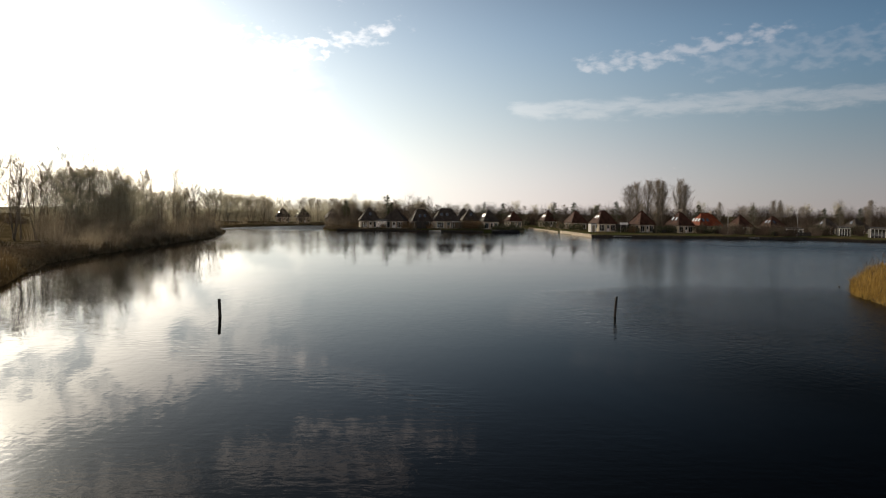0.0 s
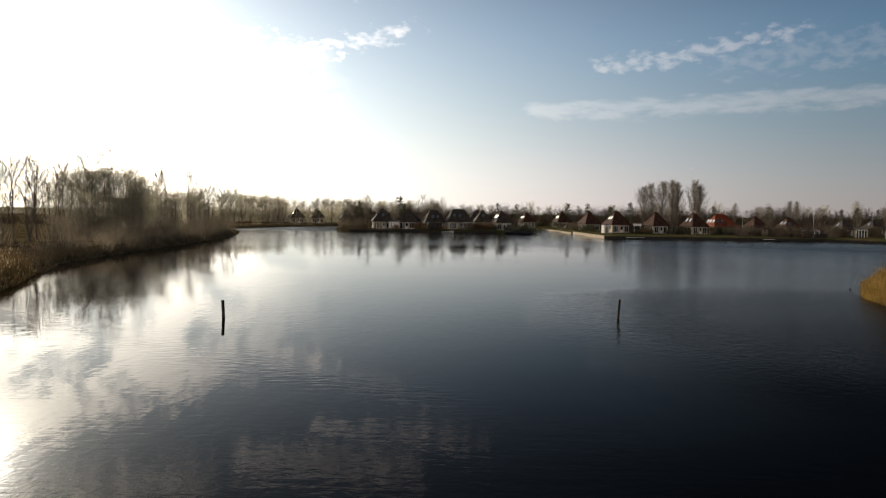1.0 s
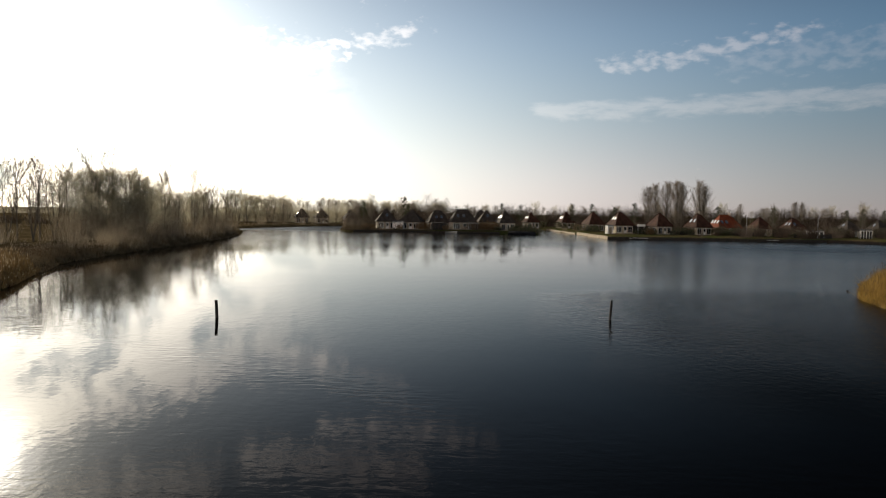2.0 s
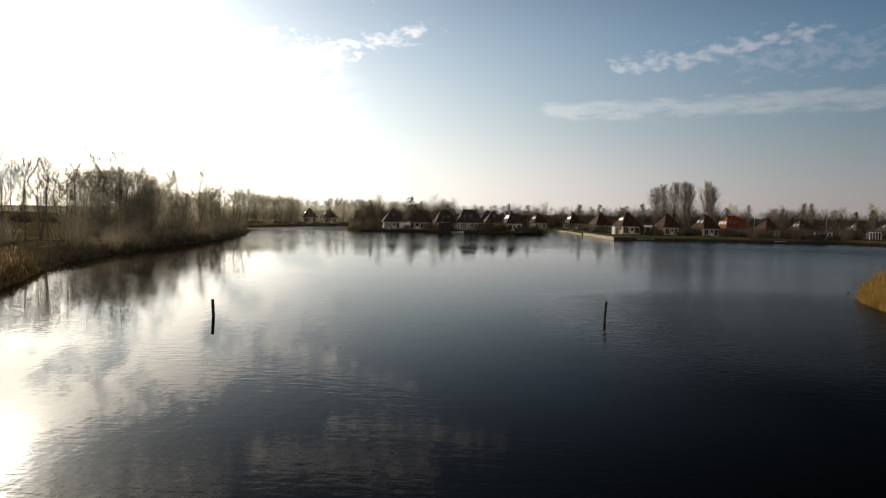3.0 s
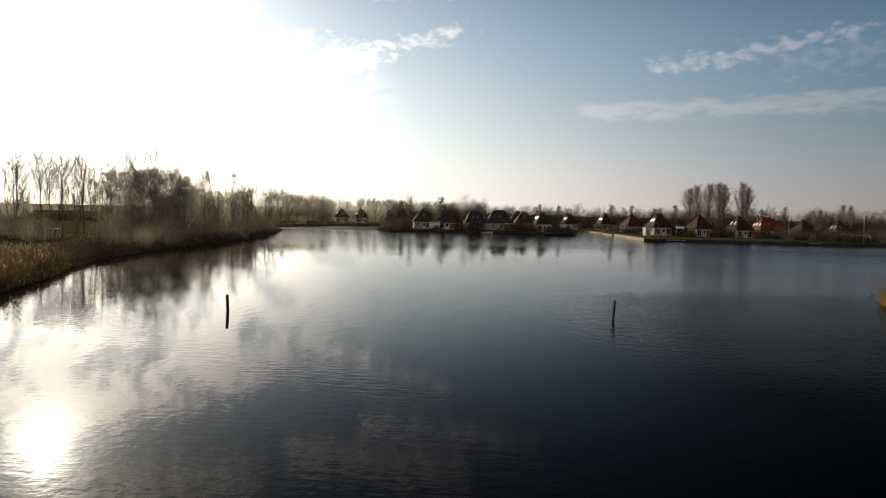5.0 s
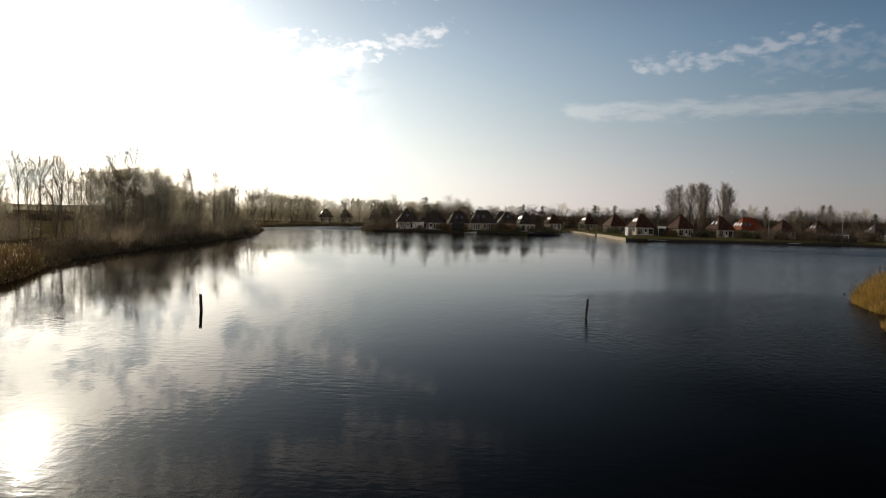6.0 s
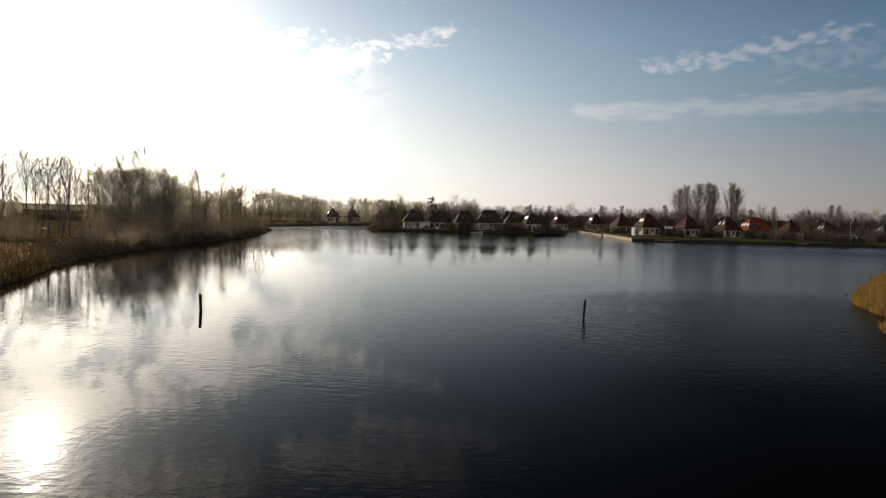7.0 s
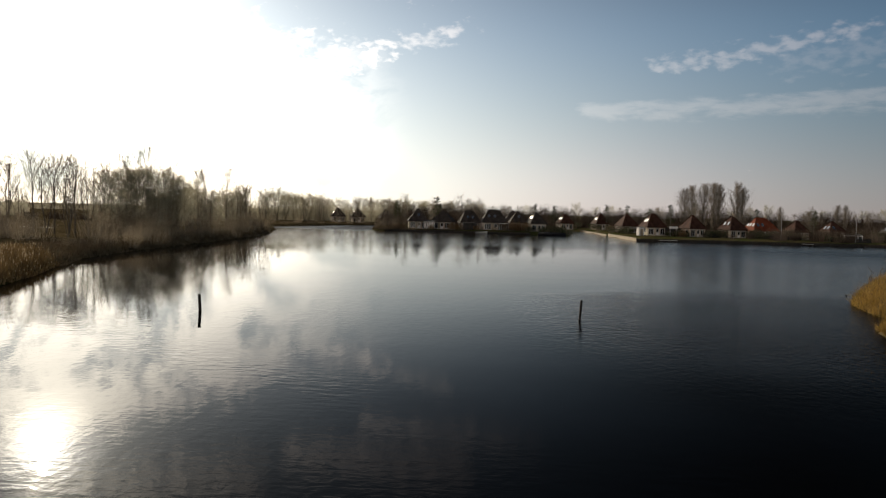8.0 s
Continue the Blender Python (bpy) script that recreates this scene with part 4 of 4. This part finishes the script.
shed(45.6, 226, 20, 1.7, 1.7, 2.5, PAINT, "small white flat-roofed garden shed")
shed(56.3, 231, 20, 3.6, 3.0, 2.3, DARK_PAINT, "dark boarded garden shed")
shed(-7.0, 240.5, 8, 4.0, 3.2, 2.2, DARK_PAINT, "dark boarded boathouse at the water")


def timber_edge(points, top, label, wood):
    """Vertical planks along a line with a cap beam: the camp sheeting of a bank."""
    a = Vector((*points[0], 0))
    ob = thing("timber_quay", Matrix.Translation(a), label, "quay", kind="structure")
    planks, cap = bmesh.new(), bmesh.new()
    for p, q in zip(points, points[1:]):
        p, q = Vector((*p, 0)) - a, Vector((*q, 0)) - a
        d = q - p
        turn = math.atan2(d.y, d.x)
        count = max(1, int(d.length / 0.5))
        for k in range(count):
            m = Matrix.Translation(p + d * ((k + 0.5) / count)) @ Matrix.Rotation(turn, 4, "Z")
            box(planks, -0.249, 0.249, -0.05, 0.05 + 0.02 * (k % 2), -0.8, top - 0.03 * (k * 7 % 3), m)
        box(cap, 0, d.length, -0.11, 0.13, top, top + 0.12, Matrix.Translation(p) @ Matrix.Rotation(turn, 4, "Z"))
    part("planks", planks, wood, ob)
    part("cap_beam", cap, wood, ob)


timber_edge([(37.4, 236), (39.5, 196.3)], 0.72, "pale weathered timber quay along the bank", TIMBER)
timber_edge([(34.4, 296), (37.2, 239)], 0.4, "low pale timber edging along the inlet", TIMBER)
# dark wood on these edgings puts the backlit face's shade into the colour
timber_edge([(39.5, 196.3), (62, 197.1), (80, 196.1), (98.2, 199.1)], 0.62, "low timber edging along the lawn, coloured dark for its shaded face", WET_WOOD)
timber_edge([(98.2, 199.1), (107.7, 186.6), (131.8, 171.6), (164.6, 149.6)], 0.55, "low timber edging along the lawn, coloured dark for its shaded face", WET_WOOD)
timber_edge([(-33.6, 232.6), (-12, 235.1), (-4, 232.1), (12.8, 233.6)], 0.4, "low timber edging along the lawn, coloured dark for its shaded face", WET_WOOD)


def jetty(x, y, turn, length, width, label):
    ob = thing("jetty", pose(x, y, 0.42, 0, 0, turn), label, "jetty", "jetties on the bank")
    for k in range(int(length / 0.3)):
        box_part("plank", (k * 0.3 - length / 2, k * 0.3 - length / 2 + 0.27, -width / 2, width / 2, 0, 0.06), PAINT, ob)
    for s in (-1, 1):
        for t in (-1, 1):
            box_part("pile", (s * length * 0.42 - 0.07, s * length * 0.42 + 0.07, t * width * 0.42 - 0.07, t * width * 0.42 + 0.07, -1.4, -0.003), WET_WOOD, ob)


jetty(47.8, 196.2, 2, 5.0, 1.6, "pale plank jetty along the lawn's edge")
jetty(82.6, 196.2, 8, 3.0, 1.5, "pale plank jetty along the lawn's edge")


def flagpole(x, y, h, label):
    ob = thing("flagpole", pose(x, y, on_ground(x, y) - 0.1), label, "flagpole", "flagpoles by the lake")
    data_part("pole", mesh_of("pole", *tube([(Vector((0, 0, 0)), Vector((0, 0, h)), 0.09, 0.05)], 8), STEEL, True), ob)
    bm = bmesh.new()
    bmesh.ops.create_uvsphere(bm, u_segments=8, v_segments=6, radius=0.09, matrix=pose(0, 0, h))
    part("finial", bm, STEEL, ob)


flagpole(80.8, 209.5, 6.0, "pale steel flagpole on the lawn")
flagpole(100.8, 210.0, 5.8, "pale steel flagpole on the lawn")


def boat(x, y, turn, length, covered, label, paint):
    """An open boat: hull of ribs lofted from stem to transom, gunwale, thwarts or a cover."""
    ob = thing("boat", pose(x, y, 0.0, 0, 0, turn), label, "boat", "moored boats")
    bm = bmesh.new()
    rows = []
    for i in range(7):
        f = i / 6
        half = length * 0.19 * math.sin(math.pi * (0.18 + 0.66 * (1 - f) ** 0.9)) * (1 if i < 6 else 0.15)
        sheer = 0.42 + 0.28 * f ** 2
        rows.append([bm.verts.new((length * (f - 0.5), s * half * k, z)) for s, k, z in ((-1, 1, sheer), (-1, 0.8, 0.05), (-0.001, 0.2, -0.18), (1, 0.8, 0.05), (1, 1, sheer))])
    for r, q in zip(rows, rows[1:]):
        for i in range(4):
            bm.faces.new((r[i], r[i + 1], q[i + 1], q[i]))
    bm.faces.new(rows[0])
    bmesh.ops.solidify(bm, geom=bm.faces[:], thickness=0.04)
    part("hull", bm, paint, ob)
    if covered:
        bm = bmesh.new()
        ridge = [bm.verts.new((length * (f - 0.5), 0, 0.9 + 0.15 * math.sin(3 * f))) for f in (0.04, 0.5, 0.9)]
        edges = [[bm.verts.new((length * (f - 0.5), s * length * 0.19 * c, 0.46 + 0.2 * f)) for f, c in ((0.02, 0.62), (0.5, 1.0), (0.95, 0.3))] for s in (-1, 1)]
        for e in edges:
            for i in range(2):
                bm.faces.new((ridge[i], ridge[i + 1], e[i + 1], e[i]))
        bmesh.ops.solidify(bm, geom=bm.faces[:], thickness=0.03)
        part("cover", bm, COVER, ob)
    else:
        for f in (-0.22, 0.08):
            box_part("thwart", (length * f - 0.12, length * f + 0.12, -length * 0.15, length * 0.15, 0.26, 0.3), TIMBER, ob)


boat(-2.6, 231.3, 2, 3.8, False, "small open grey-white boat moored at the bank", HULL)
boat(17.5, 228.6, -30, 5.2, True, "dark moored boat under a dark cover", COVER)
boat(21.0, 226.2, -20, 5.0, True, "dark moored boat under a dark cover", COVER)


def conservatory(x, y, turn, w, d, h, label):
    """A white-framed garden room: posts, rails, panes and a shallow glazed roof."""
    ob = thing("conservatory", pose(x, y, on_ground(x, y), 0, 0, turn), label, "conservatory")
    count = 5
    for k in range(count):
        at = -w / 2 + w * k / (count - 1)
        box_part("post", (at - 0.06, at + 0.06, -d / 2 - 0.06, -d / 2 + 0.06, 0, h), PAINT, ob, bevel=0.01)
        if k < count - 1:
            box_part("pane", (at + 0.1, at + w / (count - 1) - 0.1, -d / 2 - 0.012, -d / 2 + 0.012, 0.4, h - 0.02), GLASS, ob)
            box_part("panel", (at + 0.1, at + w / (count - 1) - 0.1, -d / 2 - 0.03, -d / 2 + 0.03, 0, 0.39), DARK_PAINT, ob)
    for s in (-1, 1):
        box_part("side_wall", (s * w / 2 - 0.07, s * w / 2 + 0.07, -d / 2 + 0.1, d / 2, 0, h), DARK_PAINT, ob)
    box_part("rail", (-w / 2 - 0.1, w / 2 + 0.1, -d / 2 - 0.12, -d / 2 + 0.12, h + 0.003, h + 0.2), PAINT, ob, bevel=0.02)
    bm = bmesh.new()
    box(bm, -w / 2 - 0.15, w / 2 + 0.15, -d / 2 - 0.2, d / 2, 0, 0.08, pose(0, 0, h + 0.42, 6, 0, 0))
    part("roof", bm, DARK_PAINT, ob)


conservatory(-20.4, 243.6, 2, 3.6, 2.4, 2.2, "white-framed conservatory between two dark-roofed houses")
conservatory(101.5, 214, -6, 4.6, 2.6, 1.8, "low white-framed garden room behind dark boards")
conservatory(115.6, 213, -14, 2.8, 2.4, 2.1, "white-framed garden room before a dark-roofed house")
conservatory(118.2, 201, -16, 3.6, 2.6, 2.3, "white-framed garden room near the water")
conservatory(4.2, 241.6, 8, 3.0, 2.2, 2.1, "white-framed conservatory beside a dark-roofed house")


def terrace(x, y, turn, w, d, label):
    """A low plank deck on bearers."""
    ob = thing("terrace", pose(x, y, on_ground(x, y), 0, 0, turn), label, "terrace", "terraces on the bank")
    for k in range(int(d / 0.3)):
        box_part("plank", (-w / 2, w / 2, k * 0.3 - d / 2, k * 0.3 - d / 2 + 0.27, 0.12, 0.18), TIMBER, ob)
    for t in (-0.4, 0, 0.4):
        box_part("bearer", (t * w - 0.06, t * w + 0.06, -d / 2, d / 2, -0.25, 0.117), WET_WOOD, ob)


terrace(-18.5, 238.4, 1, 14.0, 2.4, "pale plank terrace in front of the houses")
terrace(0.5, 237.8, 3, 8.0, 2.4, "pale plank terrace in front of the houses")
terrace(50.2, 226.2, 2, 7.0, 2.4, "pale plank terrace in front of the houses")


def board_fence(x, y, turn, length, h, label):
    """Posts with horizontal boards."""
    ob = thing("board_fence", pose(x, y, on_ground(x, y) - 0.05, 0, 0, turn), label, "fence", "garden fences")
    for k in range(int(length / 1.8) + 1):
        box_part("post", (k * 1.8 - length / 2 - 0.05, k * 1.8 - length / 2 + 0.05, -0.05, 0.05, -0.2, h + 0.06), DARK_PAINT, ob)
    for k in range(int(h / 0.18)):
        box_part("board", (-length / 2, length / 2, -0.08, -0.052, 0.05 + k * 0.18, 0.21 + k * 0.18), DARK_PAINT, ob)


board_fence(100.0, 211.0, 4, 10.8, 1.1, "dark horizontal-board garden fence")
board_fence(66.5, 221.5, 3, 7.2, 1.1, "dark horizontal-board garden fence")
board_fence(84.0, 219.5, 3, 9.0, 1.1, "dark horizontal-board garden fence")


def sign_board(x, y, turn, label):
    """A white board on two legs."""
    ob = thing("white_board", pose(x, y, on_ground(x, y) - 0.05, 0, 0, turn), label, "board")
    for s in (-1, 1):
        box_part("leg", (s * 0.95 - 0.05, s * 0.95 + 0.05, -0.05, 0.05, -0.2, 3.1), PAINT, ob)
    box_part("panel", (-1.3, 1.3, -0.08, -0.052, 2.35, 3.0), PAINT, ob, bevel=0.01)


sign_board(55.6, 227.2, 3, "blank white board on two legs by the dark shed")


# ---- mooring posts ----
def mooring_post(x, y, top, tip_x, radius, label):
    """A weathered pile in the water with a worn, chamfered head, leaning a little."""
    ob = thing("mooring_post", pose(x, y, 0), label, "post", "mooring posts")
    rng = random.Random(int(x * 10))
    bm = bmesh.new()
    rings = []
    for f, r in ((-1.2, 1.0), (-0.05, 1.03), (0.25, 0.97), (0.55, 1.0), (0.82, 0.98), (0.97, 0.98), (1.0, 0.84)):
        z = f * top if f > 0 else f
        rings.append([bm.verts.new((tip_x * max(f, -0.2) + math.cos(0.628 * i) * radius * r * rng.uniform(0.95, 1.04),
                                    math.sin(0.628 * i) * radius * r * rng.uniform(0.95, 1.04), z)) for i in range(10)])
    for a, b in zip(rings, rings[1:]):
        for i in range(10):
            bm.faces.new((a[i], a[(i + 1) % 10], b[(i + 1) % 10], b[i]))
    bm.faces.new(rings[-1])
    part("pile", bm, WET_WOOD, ob)
    return ob


mooring_post(-13.0, 42.9, 1.05, -0.05, 0.095, "dark wooden mooring post leaning slightly in the lake")
mooring_post(10.62, 45.1, 1.22, 0.08, 0.08, "slender dark wooden mooring post leaning in the lake")
mooring_post(35.9, 66.5, 0.09, 0.01, 0.09, "short dark stump just above the water by the reed")
mooring_post(24.0, 226.0, 1.3, 0.02, 0.09, "short mooring post near the moored boats")


# ---- hedges and shrubs round the houses ----
place(LEAFY, [(8.2, 243, 1.35), (10.5, 242.5, 1.25), (6.2, 243.5, 1.3), (-11.8, 240, 1.1), (-13, 241, 0.9), (56.8, 222, 1.0), (69, 222, 0.9), (79, 226, 1.1), (42.6, 268, 1.0)], 31, "dry-leaved shrubs in the gardens")
place(LEAFY, [(-31, 238, 0.9), (-28.5, 238.5, 0.8), (-19.5, 240, 0.7), (-4.5, 238, 0.7), (4.6, 241, 1.3), (12.2, 241.5, 1.2), (1.5, 237.5, 0.6), (-9.8, 238.5, 0.9)], 39, "dry-leaved shrubs in the gardens")
place(THICKETS, [(81, 216, 0.85), (83.2, 215, 0.7), (91.5, 215, 0.7), (96, 222, 0.95), (99, 220, 0.8), (107.5, 219, 0.8), (110, 222, 1.0), (-36.5, 246, 1.15), (-33.5, 243, 1.1), (-31, 241, 0.85), (-37.5, 252, 1.2), (-34, 250, 1.2),
                 (58.6, 240, 0.95), (68.5, 238, 0.9), (79, 236, 0.9)], 51, "brown shrubs in the gardens", 0.8)
place(ALDERS, [(119.5, 222, 0.95), (103, 246, 0.9), (66.5, 246, 0.85)], 52, "trees in the gardens")
place(LEAFY, [(7.2, 240.8, 1.1), (9.6, 240.3, 1.2), (11.6, 239.8, 1.05), (5.4, 241, 0.9)], 53, "dry-leaved shrubs in the gardens")
place(GREENS, [(57.4, 226, 1.1), (58.8, 225, 0.9), (66, 227, 1.3), (69.4, 225, 1.2), (78.2, 226, 1.3), (81, 231, 1.5), (88.5, 226, 1.5), (91, 222.5, 1.1), (95.8, 227, 1.4), (99.6, 231, 1.4),
               (102.6, 230.5, 1.1), (110.8, 233, 1.4), (114.5, 230, 1.5), (118, 233, 1.5), (121, 234, 1.3), (130.5, 234, 1.4), (134, 238, 1.5), (54.5, 228, 0.8), (39.6, 300, 1.4), (34, 312, 1.4), (55.6, 250, 1.6), (58, 246, 1.5)], 40, "evergreen shrubs in the gardens")
place(SCRUBS, [(56, 238, 0.7), (67, 236, 0.75), (79, 236, 0.7), (87, 230, 0.55), (96.5, 234, 0.7), (113, 236, 0.7), (119, 228, 0.55), (132, 240, 0.7), (104, 226, 0.5), (99, 220, 0.45), (110, 216, 0.4), (90, 217, 0.4)], 41, "bare shrubs in the gardens", 1.1)
place(GREENS, [(18.5, 236.5, 1.1), (20.6, 234, 1.1), (16.2, 237.5, 0.8), (22.5, 238, 1.2), (12.5, 237.5, 0.9), (22, 230, 0.75), (19.2, 231.2, 0.8), (24, 233, 0.8), (25.2, 236, 0.9), (16.8, 233.6, 0.8), (40.5, 288, 1.2), (43, 280, 1.2), (46, 250, 1.2), (44.5, 246, 1.1),
               (66.5, 224, 1.1), (67.8, 222, 1.2), (79.5, 222.5, 1.2), (82.5, 224, 1.3), (85.5, 226, 1.3), (88, 221, 1.2), (95.5, 222, 1.2), (98, 224, 1.3), (107, 222, 1.3), (110, 226, 1.3),
               (113, 222, 1.2), (122, 222, 1.2), (94.5, 213, 0.9), (97.5, 214, 1.0), (-30, 246, 1.0), (-20.6, 243.5, 0.8)], 32, "evergreen shrubs in the gardens")
plant_band(SCRUBS, [(86, 214), (100, 216), (112, 220)], 10, 12, 0.4, 0.7, 33, "bare shrubs in the gardens", 1.1)
place(THICKETS, [(104, 216, 0.75), (108, 214, 0.7), (112, 217, 0.8), (101, 224, 0.9), (116, 222, 0.9), (121, 214, 0.7), (124, 220, 0.9), (88, 219, 0.85), (95, 217, 0.8), (68.5, 226, 0.7), (57.5, 227, 0.6), (79, 224, 0.75)], 60, "brown shrubs in the gardens", 0.9)
place(THICKETS, [(77.8, 203, 0.75), (79.6, 206, 0.8), (87.5, 204, 0.62), (93.5, 203.5, 0.8), (96.6, 205, 0.95), (98.5, 207.5, 0.9), (91, 208, 0.85), (84.5, 210, 0.8), (66.5, 205, 0.35), (73.5, 212, 0.5)], 58, "brown shrubs in the gardens", 0.8)
place(GREENS, [(55.5, 224.5, 0.9), (64.5, 221, 0.9), (68.2, 219.5, 0.9), (76.6, 219, 1.1), (78.6, 216, 1.0), (95.4, 207.5, 0.8), (44, 240, 1.0), (42.5, 246, 1.1), (41, 256, 1.1)], 59, "evergreen shrubs in the gardens")
plant_band(SCRUBS, [(118, 205), (135, 190), (170, 170)], 16, 12, 0.4, 0.7, 34, "bare shrubs in the gardens", 1.1)
plant_band(SCRUBS, [(40, 250), (48, 290)], 6, 6, 0.4, 0.6, 35, "bare shrubs in the gardens", 1.1)


# ---- reeds ----
def reed_bed(name, label, spots, low, high, seed, plume_share=0.25, width=0.035, blade=None, slope=1.0, bend=0.12, plume=None, tall_share=0.0):
    """Dry reed: bent blades and plumed stalks, standing on the ground at the spots given."""
    rng = random.Random(seed)
    verts, faces, mats = [], [], []
    heights = ground_height(np.array([p[0] for p in spots]), np.array([p[1] for p in spots]))
    inland = shore_distance(np.array([p[0] for p in spots]), np.array([p[1] for p in spots]))
    for (x, y), z, d in zip(spots, heights, inland):
        h = rng.uniform(low, high) * min(1.0, 0.42 + max(0.0, d) / slope)
        tall = rng.random() < tall_share
        h *= 1.38 if tall else 1.0
        t = rng.uniform(0, 6.28)
        sx, sy = math.cos(t) * width, math.sin(t) * width
        bow = bend * (1.0 + 2.0 * max(0.0, 1.0 - max(0.0, d)))      # laid over at the water's edge
        bx, by = rng.gauss(0, bow) * h + 0.05 * h, rng.gauss(0, bow) * h
        i = len(verts)
        z = max(z, 0.0) - 0.05
        verts += [(x - sx, y - sy, z), (x + sx, y + sy, z), (x + bx * 0.35 + sx * 0.8, y + by * 0.35 + sy * 0.8, z + h * 0.55),
                  (x + bx * 0.35 - sx * 0.8, y + by * 0.35 - sy * 0.8, z + h * 0.55), (x + bx, y + by, z + h)]
        faces += [(i, i + 1, i + 2, i + 3), (i + 3, i + 2, i + 4)]
        mats += [0, 0]
        if tall or rng.random() < plume_share:
            i = len(verts)
            verts += [(x + bx * 0.9 - sx * 1.6, y + by * 0.9, z + h * 0.95), (x + bx * 0.9 + sx * 1.6, y + by * 0.9 + sy, z + h * 0.95), (x + bx * 1.25, y + by * 1.2, z + h * 1.16)]
            faces.append((i, i + 1, i + 2))
            mats.append(1)
    me = mesh_of(name, verts, faces, blade or REED)
    me.materials.append(plume or PLUME)
    me.polygons.foreach_set("material_index", mats)
    return tagged(new(name, me), label, "reeds", kind="stuff")


def scatter(corners, count, seed):
    """Random spots of the plan inside a polygon."""
    rng = random.Random(seed)
    xs, ys = [p[0] for p in corners], [p[1] for p in corners]
    spots = []
    while len(spots) < count:
        x, y = rng.uniform(min(xs), max(xs)), rng.uniform(min(ys), max(ys))
        hit = False
        for (ax, ay), (bx, by) in zip(corners, corners[1:] + corners[:1]):
            if (ay > y) != (by > y) and x < ax + (y - ay) * (bx - ax) / (by - ay):
                hit = not hit
        if hit:
            spots.append((x, y))
    return spots


reed_bed("reed_bed", "golden dry reed standing on a spit of the bank", scatter([(31.5, 52.0), (33.0, 59.2), (38.6, 69.7), (45, 75.8), (62, 78), (62, 46), (40, 44), (33.2, 47.4), (31.3, 47.9), (32.4, 49.7)], 42000, 41), 0.95, 1.65, 42, 0.08, 0.019, None, 1.8, 0.17, tall_share=0.035)
reed_bed("reed_tuft", "small clump of golden reed at the water's edge", scatter([(27.4, 41.4), (28.4, 45.5), (31.2, 48.0), (36, 49), (42, 44), (38, 34), (28, 34)], 16000, 43), 0.7, 1.3, 44, 0.05, 0.017, None, 0.8, 0.2)
reed_bed("reed_bed", "brown dry reed along the wooded bank", scatter([(-31.6, 49), (-35, 59), (-39.6, 70), (-46, 74), (-60, 60), (-50, 45)], 20000, 45), 0.6, 1.5, 46, 0.09, 0.026, BROWN_REED, plume=PALE_PLUME)
reed_bed("bank_grass", "dead grass and reed fringing the wooded bank", scatter([(-39.2, 70), (-43.5, 81), (-45.6, 96), (-46.8, 115), (-48.2, 134), (-49.6, 152), (-53.6, 180), (-57, 180), (-54, 150), (-53, 115), (-54, 81), (-47, 70)], 18000, 47), 0.3, 0.9, 48, 0.25, 0.04, DEAD_GRASS)
reed_bed("bank_grass", "dead grass and reed fringing the point", scatter([(-41, 262), (-39.2, 240.5), (-34, 233.4), (-24, 234.6), (-24, 236), (-32, 237), (-37, 262)], 4000, 49), 0.4, 0.9, 50, 0.25, 0.05, DEAD_GRASS)
